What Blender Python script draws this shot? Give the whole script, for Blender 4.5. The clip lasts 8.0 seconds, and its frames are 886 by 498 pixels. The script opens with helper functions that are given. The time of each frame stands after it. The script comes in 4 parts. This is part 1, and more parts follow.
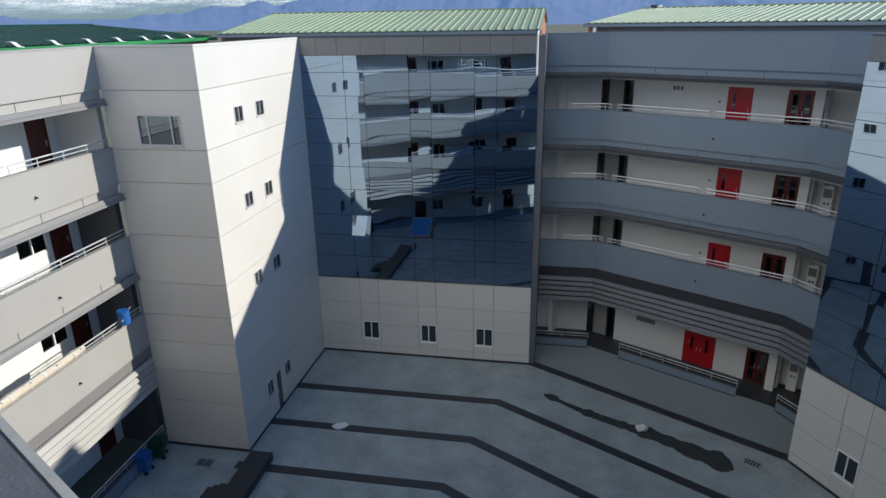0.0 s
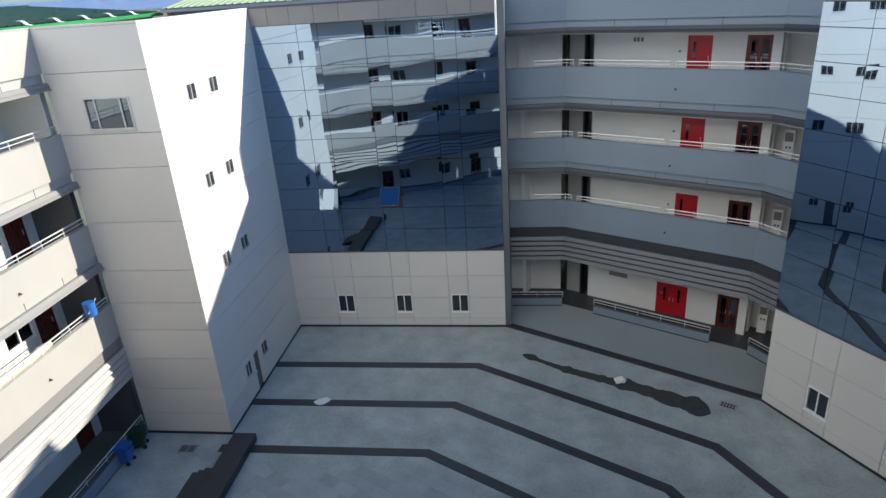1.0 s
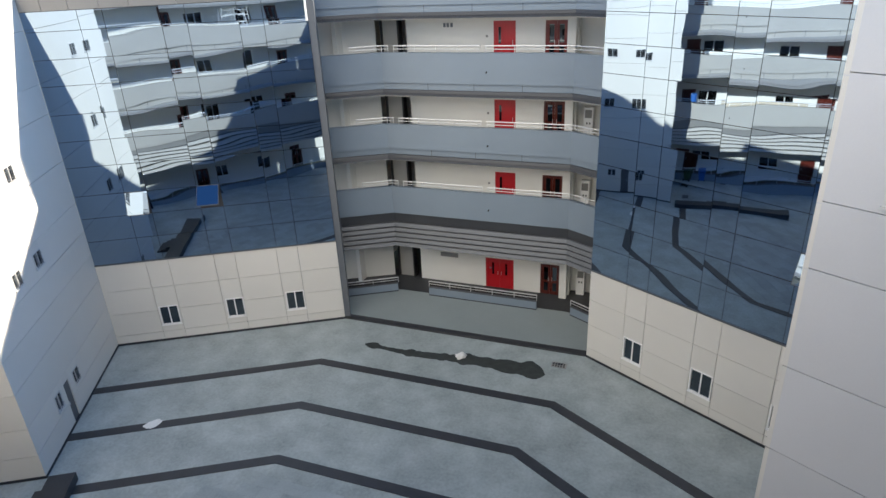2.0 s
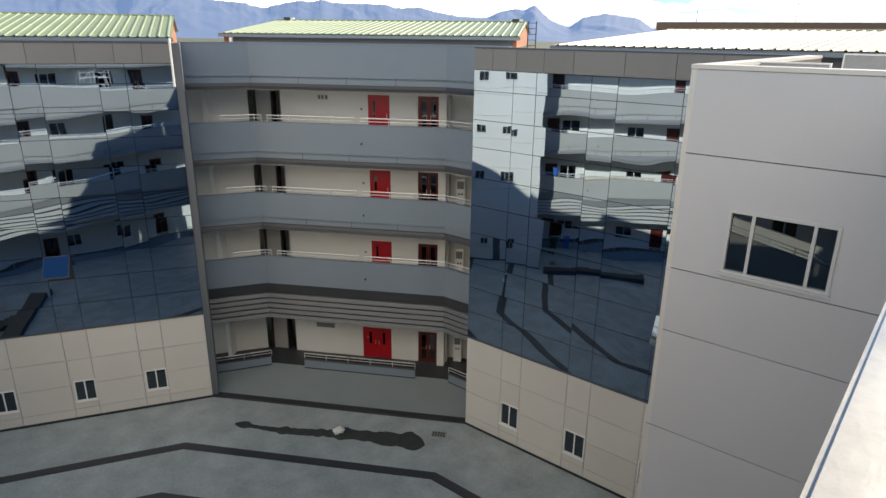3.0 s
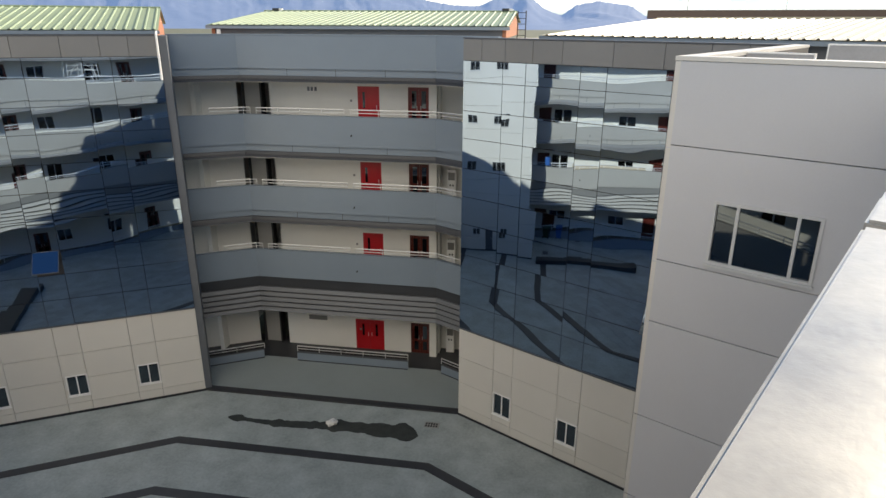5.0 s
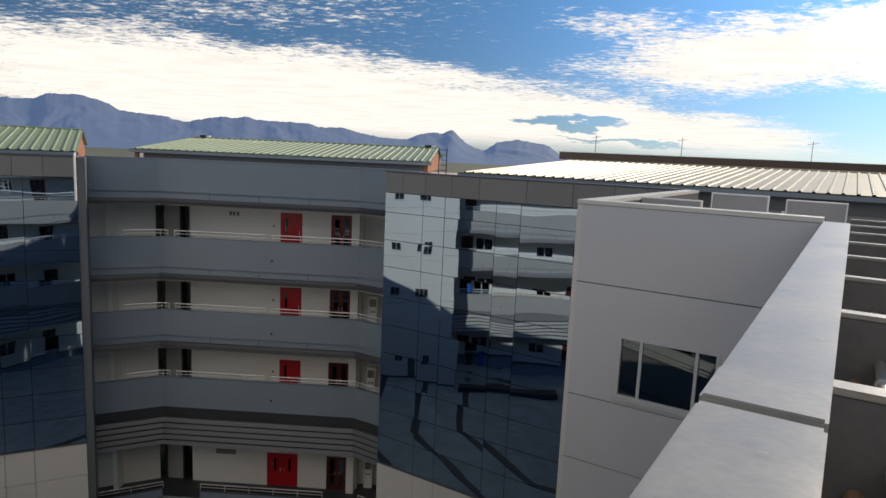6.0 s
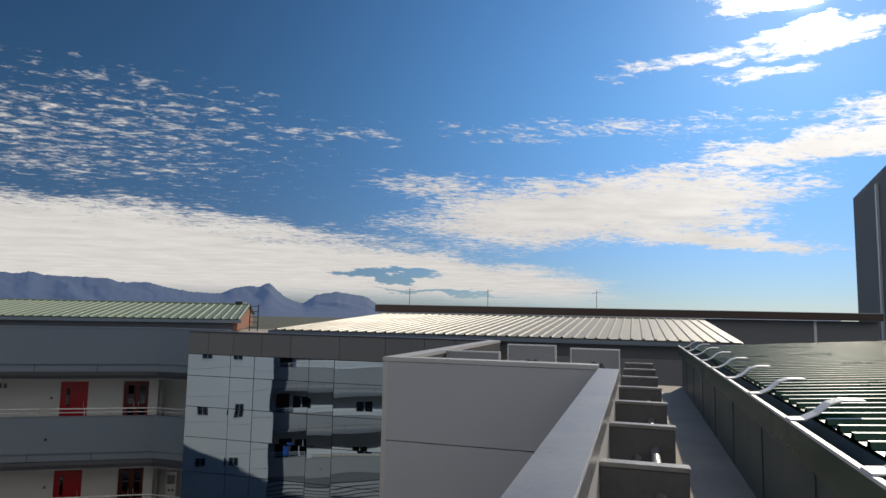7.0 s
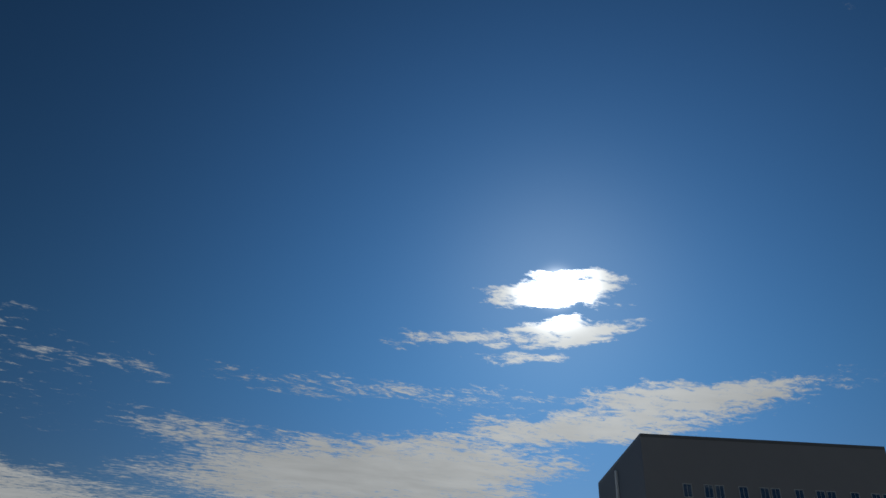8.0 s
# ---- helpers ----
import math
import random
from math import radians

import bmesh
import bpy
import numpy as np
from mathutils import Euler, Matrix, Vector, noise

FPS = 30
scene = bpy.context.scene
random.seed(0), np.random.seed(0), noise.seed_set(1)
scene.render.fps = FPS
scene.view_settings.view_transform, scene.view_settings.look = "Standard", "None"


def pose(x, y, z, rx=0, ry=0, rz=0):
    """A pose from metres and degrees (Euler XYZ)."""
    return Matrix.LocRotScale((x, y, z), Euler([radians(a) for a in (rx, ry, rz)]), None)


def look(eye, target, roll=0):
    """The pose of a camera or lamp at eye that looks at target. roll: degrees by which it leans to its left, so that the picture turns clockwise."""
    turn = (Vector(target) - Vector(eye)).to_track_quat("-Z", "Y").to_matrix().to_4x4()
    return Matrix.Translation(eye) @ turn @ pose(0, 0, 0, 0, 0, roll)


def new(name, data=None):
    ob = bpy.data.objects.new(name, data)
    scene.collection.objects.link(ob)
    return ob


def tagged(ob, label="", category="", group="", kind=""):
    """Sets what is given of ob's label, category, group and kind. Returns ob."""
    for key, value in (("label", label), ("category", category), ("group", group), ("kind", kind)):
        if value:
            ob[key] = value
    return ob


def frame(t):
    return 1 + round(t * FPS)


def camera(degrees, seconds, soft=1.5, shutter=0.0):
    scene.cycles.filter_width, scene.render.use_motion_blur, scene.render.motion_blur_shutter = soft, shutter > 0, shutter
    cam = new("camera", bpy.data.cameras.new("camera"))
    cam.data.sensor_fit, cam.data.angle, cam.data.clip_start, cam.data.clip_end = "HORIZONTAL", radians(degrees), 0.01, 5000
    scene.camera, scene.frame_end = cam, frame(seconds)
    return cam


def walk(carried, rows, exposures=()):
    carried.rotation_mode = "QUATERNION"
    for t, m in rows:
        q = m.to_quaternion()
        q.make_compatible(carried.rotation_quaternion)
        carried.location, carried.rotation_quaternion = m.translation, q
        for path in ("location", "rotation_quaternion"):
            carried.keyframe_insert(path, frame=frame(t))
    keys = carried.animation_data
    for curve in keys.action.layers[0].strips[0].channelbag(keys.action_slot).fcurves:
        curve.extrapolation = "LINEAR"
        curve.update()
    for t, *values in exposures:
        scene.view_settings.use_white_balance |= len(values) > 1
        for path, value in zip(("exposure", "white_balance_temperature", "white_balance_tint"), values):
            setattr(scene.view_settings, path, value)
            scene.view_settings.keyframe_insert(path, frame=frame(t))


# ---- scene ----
cam = camera(69.5, 8.0)
PATH = [
    (0, (11.169, -29.593, 20.005), (5.071, -22.422, 16.630), -0.97),
    (0.5, (11.116, -29.495, 19.931), (5.229, -22.298, 16.290), -0.82),
    (1, (11.056, -29.382, 19.887), (5.399, -22.094, 16.028), -3.93),
    (1.5, (10.897, -29.391, 19.739), (10.008, -27.817, 18.884), -2.9),
    (1.7, (10.872, -29.364, 19.744), (10.104, -27.722, 18.898), -2.7),
    (2, (10.797, -29.26, 19.717), (10.134, -27.565, 18.889), -2.8),
    (2.2, (10.762, -29.202, 19.705), (10.204, -27.437, 18.948), -2.2),
    (3.3, (10.824, -29.233, 19.797), (10.583, -27.352, 19.161), 2.0),
    (3.5, (10.794, -29.218, 19.832), (10.599, -27.332, 19.195), 2.5),
    (4, (10.872, -29.232, 19.805), (10.689, -27.359, 19.127), 2.2),
    (4.2, (10.887, -29.227, 19.81), (10.682, -27.365, 19.11), 1.6),
    (5.3, (11.048, -29.14, 19.841), (10.746, -27.262, 19.225), 0.4),
    (5.5, (11.105, -29.121, 19.871), (10.856, -27.207, 19.349), 1.1),
    (6, (11.208, -29.156, 20.002), (11.126, -27.178, 19.716), 2.6),
    (6.3, (11.283, -29.157, 20.053), (11.272, -27.163, 19.893), 2.1),
    (6.5, (11.351, -29.174, 20.075), (11.436, -27.178, 19.985), 2.2),
    (6.8, (11.432, -29.262, 20.136), (11.715, -27.283, 20.175), 1.7),
    (7, (11.505, -29.326, 20.179), (11.956, -27.388, 20.381), 1.1),
    (7.2, (11.578, -29.362, 20.211), (12.141, -27.475, 20.556), 1.4),
    (7.5, (11.639, -29.223, 20.249), (12.339, -27.438, 20.818), 1.7),
    (8, (11.67, -29.12, 20.24), (13.53, -26.158, 22.181), 2.87),
]
EXPOSURE = [
    (0.0, 1.0, 5900, 7), (0.5, 1.25, 5950, 7), (1.0, 1.7, 6150, 7), (1.5, 2.25, 6300, 6), (2.0, 2.35, 6700, 8), (2.2, 2.1, 6900, 8), (3.3, 1.6, 7250, 8), (4.2, 1.6, 7250, 8),
    (5.3, 1.6, 7300, 8), (5.6, 1.25, 7100, 8), (6.0, 0.5, 6950, 10), (6.5, 0.2, 6850, 10), (7.0, -0.1, 6600, 10), (7.5, -0.7, 6350, 8), (8.0, -1.1, 6050, 5)]
walk(cam, [(t, look(eye, target, roll)) for t, eye, target, roll in PATH], EXPOSURE)
# ---- light ----
SUN_AZ, SUN_EL = 43.5, 25.6          # degrees from +y towards +x, and above the horizon
sun_dir = Vector((math.sin(radians(SUN_AZ)) * math.cos(radians(SUN_EL)), math.cos(radians(SUN_AZ)) * math.cos(radians(SUN_EL)), math.sin(radians(SUN_EL))))
sun = new("sun", bpy.data.lights.new("sun", "SUN"))
sun.data.energy, sun.data.angle, sun.data.color = 2.5, radians(0.6), (1.0, 0.885, 0.72)
sun.rotation_mode = "QUATERNION"
sun.rotation_quaternion = sun_dir.to_track_quat("Z", "Y")


def build_world():
    w = bpy.data.worlds.new("sky")
    scene.world = w
    w.use_nodes = True
    nt = w.node_tree
    nt.nodes.clear()
    N, L = nt.nodes.new, nt.links.new

    def m(op, a, b=0.0, c=0.0, clamp=False):
        n = N("ShaderNodeMath")
        n.operation, n.use_clamp = op, clamp
        for i, v in enumerate((a, b, c)):
            if isinstance(v, (int, float)):
                n.inputs[i].default_value = v
            else:
                L(v, n.inputs[i])
        return n.outputs[0]

    def smooth(v, lo, hi):
        n = N("ShaderNodeMapRange")
        n.interpolation_type = "SMOOTHSTEP"
        L(v, n.inputs[0])
        n.inputs[1].default_value, n.inputs[2].default_value = lo, hi
        return n.outputs[0]

    sky = N("ShaderNodeTexSky")
    sky.sky_type, sky.sun_disc = "NISHITA", False
    sky.sun_elevation, sky.sun_rotation = radians(SUN_EL), radians(SUN_AZ)
    sky.air_density, sky.dust_density, sky.ozone_density, sky.altitude = 1.0, 0.1, 3.0, 300
    tc = N("ShaderNodeTexCoord")
    nrm = N("ShaderNodeVectorMath")
    nrm.operation = "NORMALIZE"
    L(tc.outputs["Generated"], nrm.inputs[0])
    sep = N("ShaderNodeSeparateXYZ")
    L(nrm.outputs[0], sep.inputs[0])
    X, Y, Z = sep.outputs
    el = m("MULTIPLY", m("ARCSINE", Z), 57.2958)
    az = m("MULTIPLY", m("ARCTAN2", X, Y), 57.2958)
    # ragged outlines: the cloud shapes are bent by slow, flat-lying drifts of air
    bend = N("ShaderNodeCombineXYZ")
    L(m("MULTIPLY", az, 0.10), bend.inputs[0])
    L(m("MULTIPLY", el, 0.42), bend.inputs[1])

    def drift(shift, scale):
        n = N("ShaderNodeTexNoise")
        n.inputs["Scale"].default_value, n.inputs["Detail"].default_value, n.inputs["Roughness"].default_value = scale, 5.0, 0.62
        o = N("ShaderNodeVectorMath")
        L(bend.outputs[0], o.inputs[0])
        o.inputs[1].default_value = (shift, 2 * shift, shift)
        L(o.outputs[0], n.inputs["Vector"])
        return m("SUBTRACT", n.outputs[0], 0.5)

    caz = m("ADD", az, m("MULTIPLY", drift(3.1, 1.0), 16.0))
    cel = m("ADD", el, m("MULTIPLY", drift(7.7, 1.3), 4.2))
    # the cloud deck, seen on a plane high above
    zz = m("MAXIMUM", m("ADD", Z, 0.03), 0.03)
    com = N("ShaderNodeCombineXYZ")
    L(m("DIVIDE", X, zz), com.inputs[0])
    L(m("DIVIDE", Y, zz), com.inputs[1])
    mp = N("ShaderNodeMapping")
    mp.inputs["Rotation"].default_value = (0, 0, radians(20))
    mp.inputs["Scale"].default_value = (1.0, 1.5, 1.0)
    L(com.outputs[0], mp.inputs[0])

    def noise_of(scale, detail, rough, dist=0.0):
        n = N("ShaderNodeTexNoise")
        n.inputs["Scale"].default_value, n.inputs["Detail"].default_value = scale, detail
        n.inputs["Roughness"].default_value, n.inputs["Distortion"].default_value = rough, dist
        L(mp.outputs[0], n.inputs["Vector"])
        return n.outputs[0]

    big, small, ripple = noise_of(0.9, 3, 0.55, 0.3), noise_of(9.0, 10, 0.70, 0.6), noise_of(24.0, 5, 0.62, 0.8)

    def blob(a, e, wa, we, tilt, thick):
        da = m("SUBTRACT", caz, a)
        de = m("SUBTRACT", m("SUBTRACT", cel, e), m("MULTIPLY", da, tilt))
        r = m("ADD", m("POWER", m("ABSOLUTE", m("DIVIDE", da, wa)), 2.0), m("POWER", m("ABSOLUTE", m("DIVIDE", de, we)), 2.0))
        return m("MULTIPLY", m("SUBTRACT", 1.0, r), thick)

    cover = None
    for spec in CLOUDS:
        b = m("MAXIMUM", blob(*spec), -0.9)
        cover = b if cover is None else m("MAXIMUM", cover, b)
    for spec in GAPS:
        cover = m("SUBTRACT", cover, m("MAXIMUM", blob(*spec), 0.0))
    dens = m("ADD", m("MULTIPLY", m("SUBTRACT", ripple, 0.5), 0.8), m("ADD", m("ADD", cover, m("MULTIPLY", m("SUBTRACT", small, 0.5), 2.6)), m("MULTIPLY", m("SUBTRACT", big, 0.5), 0.9)))
    cloud = smooth(dens, -0.04, 0.66)
    # clouds shine where the sun stands behind them
    dot = N("ShaderNodeVectorMath")
    dot.operation = "DOT_PRODUCT"
    L(nrm.outputs[0], dot.inputs[0])
    dot.inputs[1].default_value = sun_dir
    near = m("MAXIMUM", dot.outputs["Value"], 0.0)
    glare = m("ADD", m("MULTIPLY", m("POWER", near, 1400.0), 25.0), m("MULTIPLY", m("POWER", near, 30.0), 1.0))
    lump = m("ADD", 0.72, m("MULTIPLY", noise_of(1.6, 6, 0.6, 0.3), 0.5))
    white = m("MULTIPLY", lump, m("ADD", CLOUD_LIGHT, m("MULTIPLY", glare, CLOUD_LIGHT)))
    ccol = N("ShaderNodeVectorMath")
    ccol.operation = "SCALE"
    ccol.inputs[0].default_value = (1.0, 0.97, 0.94)
    L(white, ccol.inputs["Scale"])
    tint = N("ShaderNodeMix")
    tint.data_type, tint.blend_type = "RGBA", "MULTIPLY"
    tint.inputs["Factor"].default_value = 1.0
    L(sky.outputs[0], tint.inputs["A"])
    low = N("ShaderNodeMix")
    low.data_type = "RGBA"
    L(smooth(el, 0.0, 20.0), low.inputs["Factor"])
    low.inputs["A"].default_value, low.inputs["B"].default_value = (0.44, 0.58, 0.86, 1), (0.44, 0.73, 0.93, 1)
    L(low.outputs["Result"], tint.inputs["B"])
    # forward scatter: the clear sky is deeper away from the sun
    deep = N("ShaderNodeVectorMath")
    deep.operation = "SCALE"
    L(tint.outputs["Result"], deep.inputs[0])
    L(m("ADD", 0.36, m("MULTIPLY", m("POWER", near, 6.0), 0.82)), deep.inputs["Scale"])
    mix = N("ShaderNodeMix")
    mix.data_type = "RGBA"
    L(m("MULTIPLY", cloud, smooth(el, 0.2, 2.5)), mix.inputs["Factor"])
    L(deep.outputs[0], mix.inputs["A"])
    L(ccol.outputs[0], mix.inputs["B"])
    halo = N("ShaderNodeVectorMath")
    halo.operation = "SCALE"
    halo.inputs[0].default_value = (1.0, 0.97, 0.92)
    L(m("ADD", m("MULTIPLY", m("POWER", near, 6000.0), 60.0), m("MULTIPLY", m("POWER", near, 90.0), 1.1)), halo.inputs["Scale"])
    add = N("ShaderNodeVectorMath")
    L(mix.outputs["Result"], add.inputs[0])
    L(halo.outputs[0], add.inputs[1])
    bg = N("ShaderNodeBackground")
    bg.inputs["Strength"].default_value = 0.125
    L(add.outputs[0], bg.inputs["Color"])
    out = N("ShaderNodeOutputWorld")
    L(bg.outputs[0], out.inputs["Surface"])


CLOUD_LIGHT = 6.0
# azimuth, elevation, half width, half height in degrees, slope, thickness
CLOUDS = [(-14, 4.2, 36, 4.8, -0.05, 1.25), (12, 3.2, 18, 2.5, -0.09, 1.2), (26, 9.3, 18, 3.4, 0.07, 1.0), (45, 13.6, 14, 1.6, 0.08, 0.8), (-24, 13, 17, 3.4, 0.05, 0.14), (4, 15.5, 4, 0.8, 0, 0.3), 
          (44.5, 25.4, 7.5, 1.6, -0.03, 0.95), (34, 8.0, 10, 1.0, -0.02, 0.8), (13, 11.2, 7, 1.3, -0.05, 0.3), (44, 21.8, 6.5, 1.1, 0, 0.9), (41, 19.3, 5, 0.8, 0, 0.6), (34, 21.0, 6, 0.7, 0.02, 0.45), (55, 16.0, 12, 1.5, 0.02, 0.7), (30, 16, 12, 0.8, 0, 0.15), (36, 6.6, 10, 1.0, -0.10, 0.8), (4, 15.5, 1.6, 0.5, 0, 0.3), (-64, 4.5, 26, 3.6, 0.02, 0.7),
          # unseen clouds behind the camera, added to fill the shaded court with light
          (180, 34, 85, 26, 0, 0.75), (-180, 34, 85, 26, 0, 0.75)]
GAPS = [(8.5, 3.4, 6, 0.5, -0.03, 2.2), (13, 2.0, 7, 0.3, -0.05, 1.6)]
build_world()


# ---- materials ----
def mat(name, color, rough=0.6, metal=0.0, var=0.18, scale=0.7, fine=14.0, bump=0.15, rnd=0.0, stretch=(1, 1, 1), dirt=0.0):
    """A surface with stains at two scales, grain and fine relief, at its true size."""
    ma = bpy.data.materials.new(name)
    ma.use_nodes = True
    nt = ma.node_tree
    N, L = nt.nodes.new, nt.links.new
    bsdf = nt.nodes["Principled BSDF"]
    geo = N("ShaderNodeNewGeometry")
    mp = N("ShaderNodeMapping")
    mp.inputs["Scale"].default_value = stretch
    L(geo.outputs["Position"], mp.inputs[0])

    def tex(s, d, r=0.6):
        n = N("ShaderNodeTexNoise")
        n.inputs["Scale"].default_value, n.inputs["Detail"].default_value, n.inputs["Roughness"].default_value = s, d, r
        L(mp.outputs[0], n.inputs["Vector"])
        return n.outputs[0]

    def m(op, a, b):
        n = N("ShaderNodeMath")
        n.operation = op
        for i, v in enumerate((a, b)):
            if isinstance(v, (int, float)):
                n.inputs[i].default_value = v
            else:
                L(v, n.inputs[i])
        return n.outputs[0]

    a, b = tex(scale, 5), tex(fine, 4)
    k = m("ADD", m("MULTIPLY", m("SUBTRACT", a, 0.5), 2.4 * var), m("MULTIPLY", m("SUBTRACT", b, 0.5), 1.2 * var))
    if rnd:
        oi = N("ShaderNodeObjectInfo")
        k = m("ADD", k, m("MULTIPLY", m("SUBTRACT", oi.outputs["Random"], 0.5), rnd))
    if dirt:
        st = N("ShaderNodeMapRange")
        L(tex(scale * 2.7, 7, 0.7), st.inputs[0])
        st.inputs[1].default_value, st.inputs[2].default_value = 0.56, 0.72
        k = m("SUBTRACT", k, m("MULTIPLY", st.outputs[0], dirt))
    sc = N("ShaderNodeVectorMath")
    sc.operation = "SCALE"
    sc.inputs[0].default_value = color
    L(m("MAXIMUM", m("ADD", k, 1.0), 0.05), sc.inputs["Scale"])
    L(sc.outputs[0], bsdf.inputs["Base Color"])
    L(m("ADD", m("MULTIPLY", m("SUBTRACT", a, 0.5), 0.25), rough), bsdf.inputs["Roughness"])
    bsdf.inputs["Metallic"].default_value = metal
    if bump:
        bp = N("ShaderNodeBump")
        bp.inputs["Strength"].default_value, bp.inputs["Distance"].default_value = bump, 0.01
        L(b, bp.inputs["Height"])
        L(bp.outputs[0], bsdf.inputs["Normal"])
    return ma


def glass_mat(name, color, wave):
    """Reflective coated facade glass with the slight waviness of tempered panes."""
    ma = bpy.data.materials.new(name)
    ma.use_nodes = True
    nt = ma.node_tree
    N, L = nt.nodes.new, nt.links.new
    bsdf = nt.nodes["Principled BSDF"]
    bsdf.inputs["Base Color"].default_value = (*color, 1)
    bsdf.inputs["Metallic"].default_value, bsdf.inputs["Roughness"].default_value = 1.0, 0.015
    geo = N("ShaderNodeNewGeometry")
    mp = N("ShaderNodeMapping")
    mp.inputs["Scale"].default_value = (0.35, 0.35, 1.0)
    L(geo.outputs["Position"], mp.inputs[0])
    n = N("ShaderNodeTexNoise")
    n.inputs["Scale"].default_value, n.inputs["Detail"].default_value = 0.55, 1.0
    L(mp.outputs[0], n.inputs["Vector"])
    bp = N("ShaderNodeBump")
    bp.inputs["Strength"].default_value, bp.inputs["Distance"].default_value = 1.0, wave
    L(n.outputs[0], bp.inputs["Height"])
    L(bp.outputs[0], bsdf.inputs["Normal"])
    return ma


M_CREAM = mat("cream_cladding", (0.68, 0.655, 0.61), 0.5, var=0.06, scale=0.25, fine=30, bump=0.04, rnd=0.06)
# cream cladding greyed, the tower front's shade put into the colour
M_CREAM_SHADE = mat("cream_shade_cladding", (0.585, 0.585, 0.60), 0.5, var=0.06, scale=0.25, fine=30, bump=0.04, rnd=0.06)
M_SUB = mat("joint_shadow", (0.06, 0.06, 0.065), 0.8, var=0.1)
M_WALL = mat("white_plaster", (0.80, 0.785, 0.745), 0.7, var=0.05, scale=0.5, fine=40, bump=0.05)
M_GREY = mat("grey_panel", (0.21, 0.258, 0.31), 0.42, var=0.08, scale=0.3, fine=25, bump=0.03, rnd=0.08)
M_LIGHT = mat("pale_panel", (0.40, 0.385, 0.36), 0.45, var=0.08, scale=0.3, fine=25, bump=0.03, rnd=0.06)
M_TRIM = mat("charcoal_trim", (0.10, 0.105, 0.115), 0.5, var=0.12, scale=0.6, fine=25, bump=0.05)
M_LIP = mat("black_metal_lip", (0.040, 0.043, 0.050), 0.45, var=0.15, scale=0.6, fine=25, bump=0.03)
M_LOUV = mat("louvre_grey", (0.13, 0.14, 0.155), 0.45, var=0.1, scale=0.6, bump=0.03)
M_FASC = mat("fascia_panel", (0.22, 0.215, 0.21), 0.4, var=0.07, scale=0.4, bump=0.03, rnd=0.1)
M_GLASS = glass_mat("coated_glass", (0.285, 0.375, 0.49), 0.014)
M_PANE = glass_mat("window_glass", (0.10, 0.12, 0.14), 0.002)
M_ALU = mat("grey_frame", (0.62, 0.62, 0.61), 0.4, var=0.05, bump=0)
M_SLAB = mat("cement_slab", (0.40, 0.40, 0.41), 0.7, var=0.2, scale=1.5, fine=20, bump=0.2)
M_WHITE = mat("white_frame", (0.90, 0.89, 0.87), 0.4, var=0.04, bump=0)
M_RED = mat("red_door", (0.47, 0.012, 0.02), 0.38, var=0.1, scale=1.2, bump=0.03)
M_MAROON = mat("maroon_door", (0.17, 0.02, 0.018), 0.35, var=0.2, scale=1.5, bump=0.03)
M_BROWN = mat("mahogany_door", (0.10, 0.018, 0.012), 0.3, var=0.3, scale=2, stretch=(6, 6, 0.6), bump=0.05)
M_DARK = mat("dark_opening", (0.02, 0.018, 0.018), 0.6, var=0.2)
M_STEEL = mat("steel_rail", (0.68, 0.68, 0.68), 0.3, 0.35, var=0.08, bump=0)
M_FLOOR = mat("court_concrete", (0.39, 0.43, 0.415), 0.5, var=0.46, scale=0.6, fine=7, bump=0.25, dirt=0.16)
M_WALK = mat("walkway_screed", (0.33, 0.37, 0.36), 0.45, var=0.14, scale=0.3, fine=12, bump=0.1)
M_BAND = mat("dark_granite", (0.045, 0.046, 0.05), 0.5, var=0.4, scale=1.6, fine=30, bump=0.3)
M_KERB = mat("black_skirting", (0.025, 0.026, 0.03), 0.5, var=0.3)
M_CONC = mat("parapet_concrete", (0.315, 0.305, 0.285), 0.36, var=0.34, scale=1.8, fine=22, bump=0.10, dirt=0.24)
M_CONCD = mat("rough_concrete", (0.13, 0.13, 0.135), 0.75, var=0.3, scale=1.6, fine=12, bump=0.4, dirt=0.2)
M_ROOFD = mat("roof_deck", (0.60, 0.54, 0.46), 0.8, var=0.25, scale=0.8, bump=0.3, dirt=0.2)
M_ROOFG = mat("pale_green_metal", (0.33, 0.40, 0.26), 0.5, 0.0, var=0.12, scale=0.5, fine=6, bump=0.03)
M_ROOFW = mat("cream_metal_roof", (0.52, 0.475, 0.34), 0.5, 0.0, var=0.12, scale=0.5, fine=6, bump=0.03)
M_ROOFD2 = mat("dark_green_metal", (0.012, 0.07, 0.045), 0.3, 0.3, var=0.2, scale=0.6, bump=0.03)
M_UPST = mat("grey_green_sheet", (0.10, 0.135, 0.13), 0.45, 0.1, var=0.22, scale=0.9, stretch=(1, 1, 0.25), bump=0.03, dirt=0.15)
M_GREEN = mat("green_gutter", (0.03, 0.20, 0.06), 0.4, var=0.2, scale=0.8, bump=0.03)
M_BRICK = mat("brick_gable", (0.36, 0.15, 0.085), 0.8, var=0.25, scale=2, bump=0.3)
M_BROWNW = mat("brown_band", (0.11, 0.075, 0.06), 0.6, var=0.12, scale=0.1)
M_PIPE = mat("galvanised_pipe", (0.55, 0.54, 0.52), 0.4, 0.7, var=0.15, scale=4, bump=0.05)
M_RUST = mat("rust_pipe", (0.36, 0.22, 0.13), 0.7, 0.1, var=0.35, scale=8)
M_BLUE = mat("blue_plastic", (0.03, 0.13, 0.42), 0.35, var=0.1, scale=3, bump=0.02)
M_BIN = mat("dark_green_plastic", (0.02, 0.06, 0.03), 0.4, var=0.15, scale=3, bump=0.02)
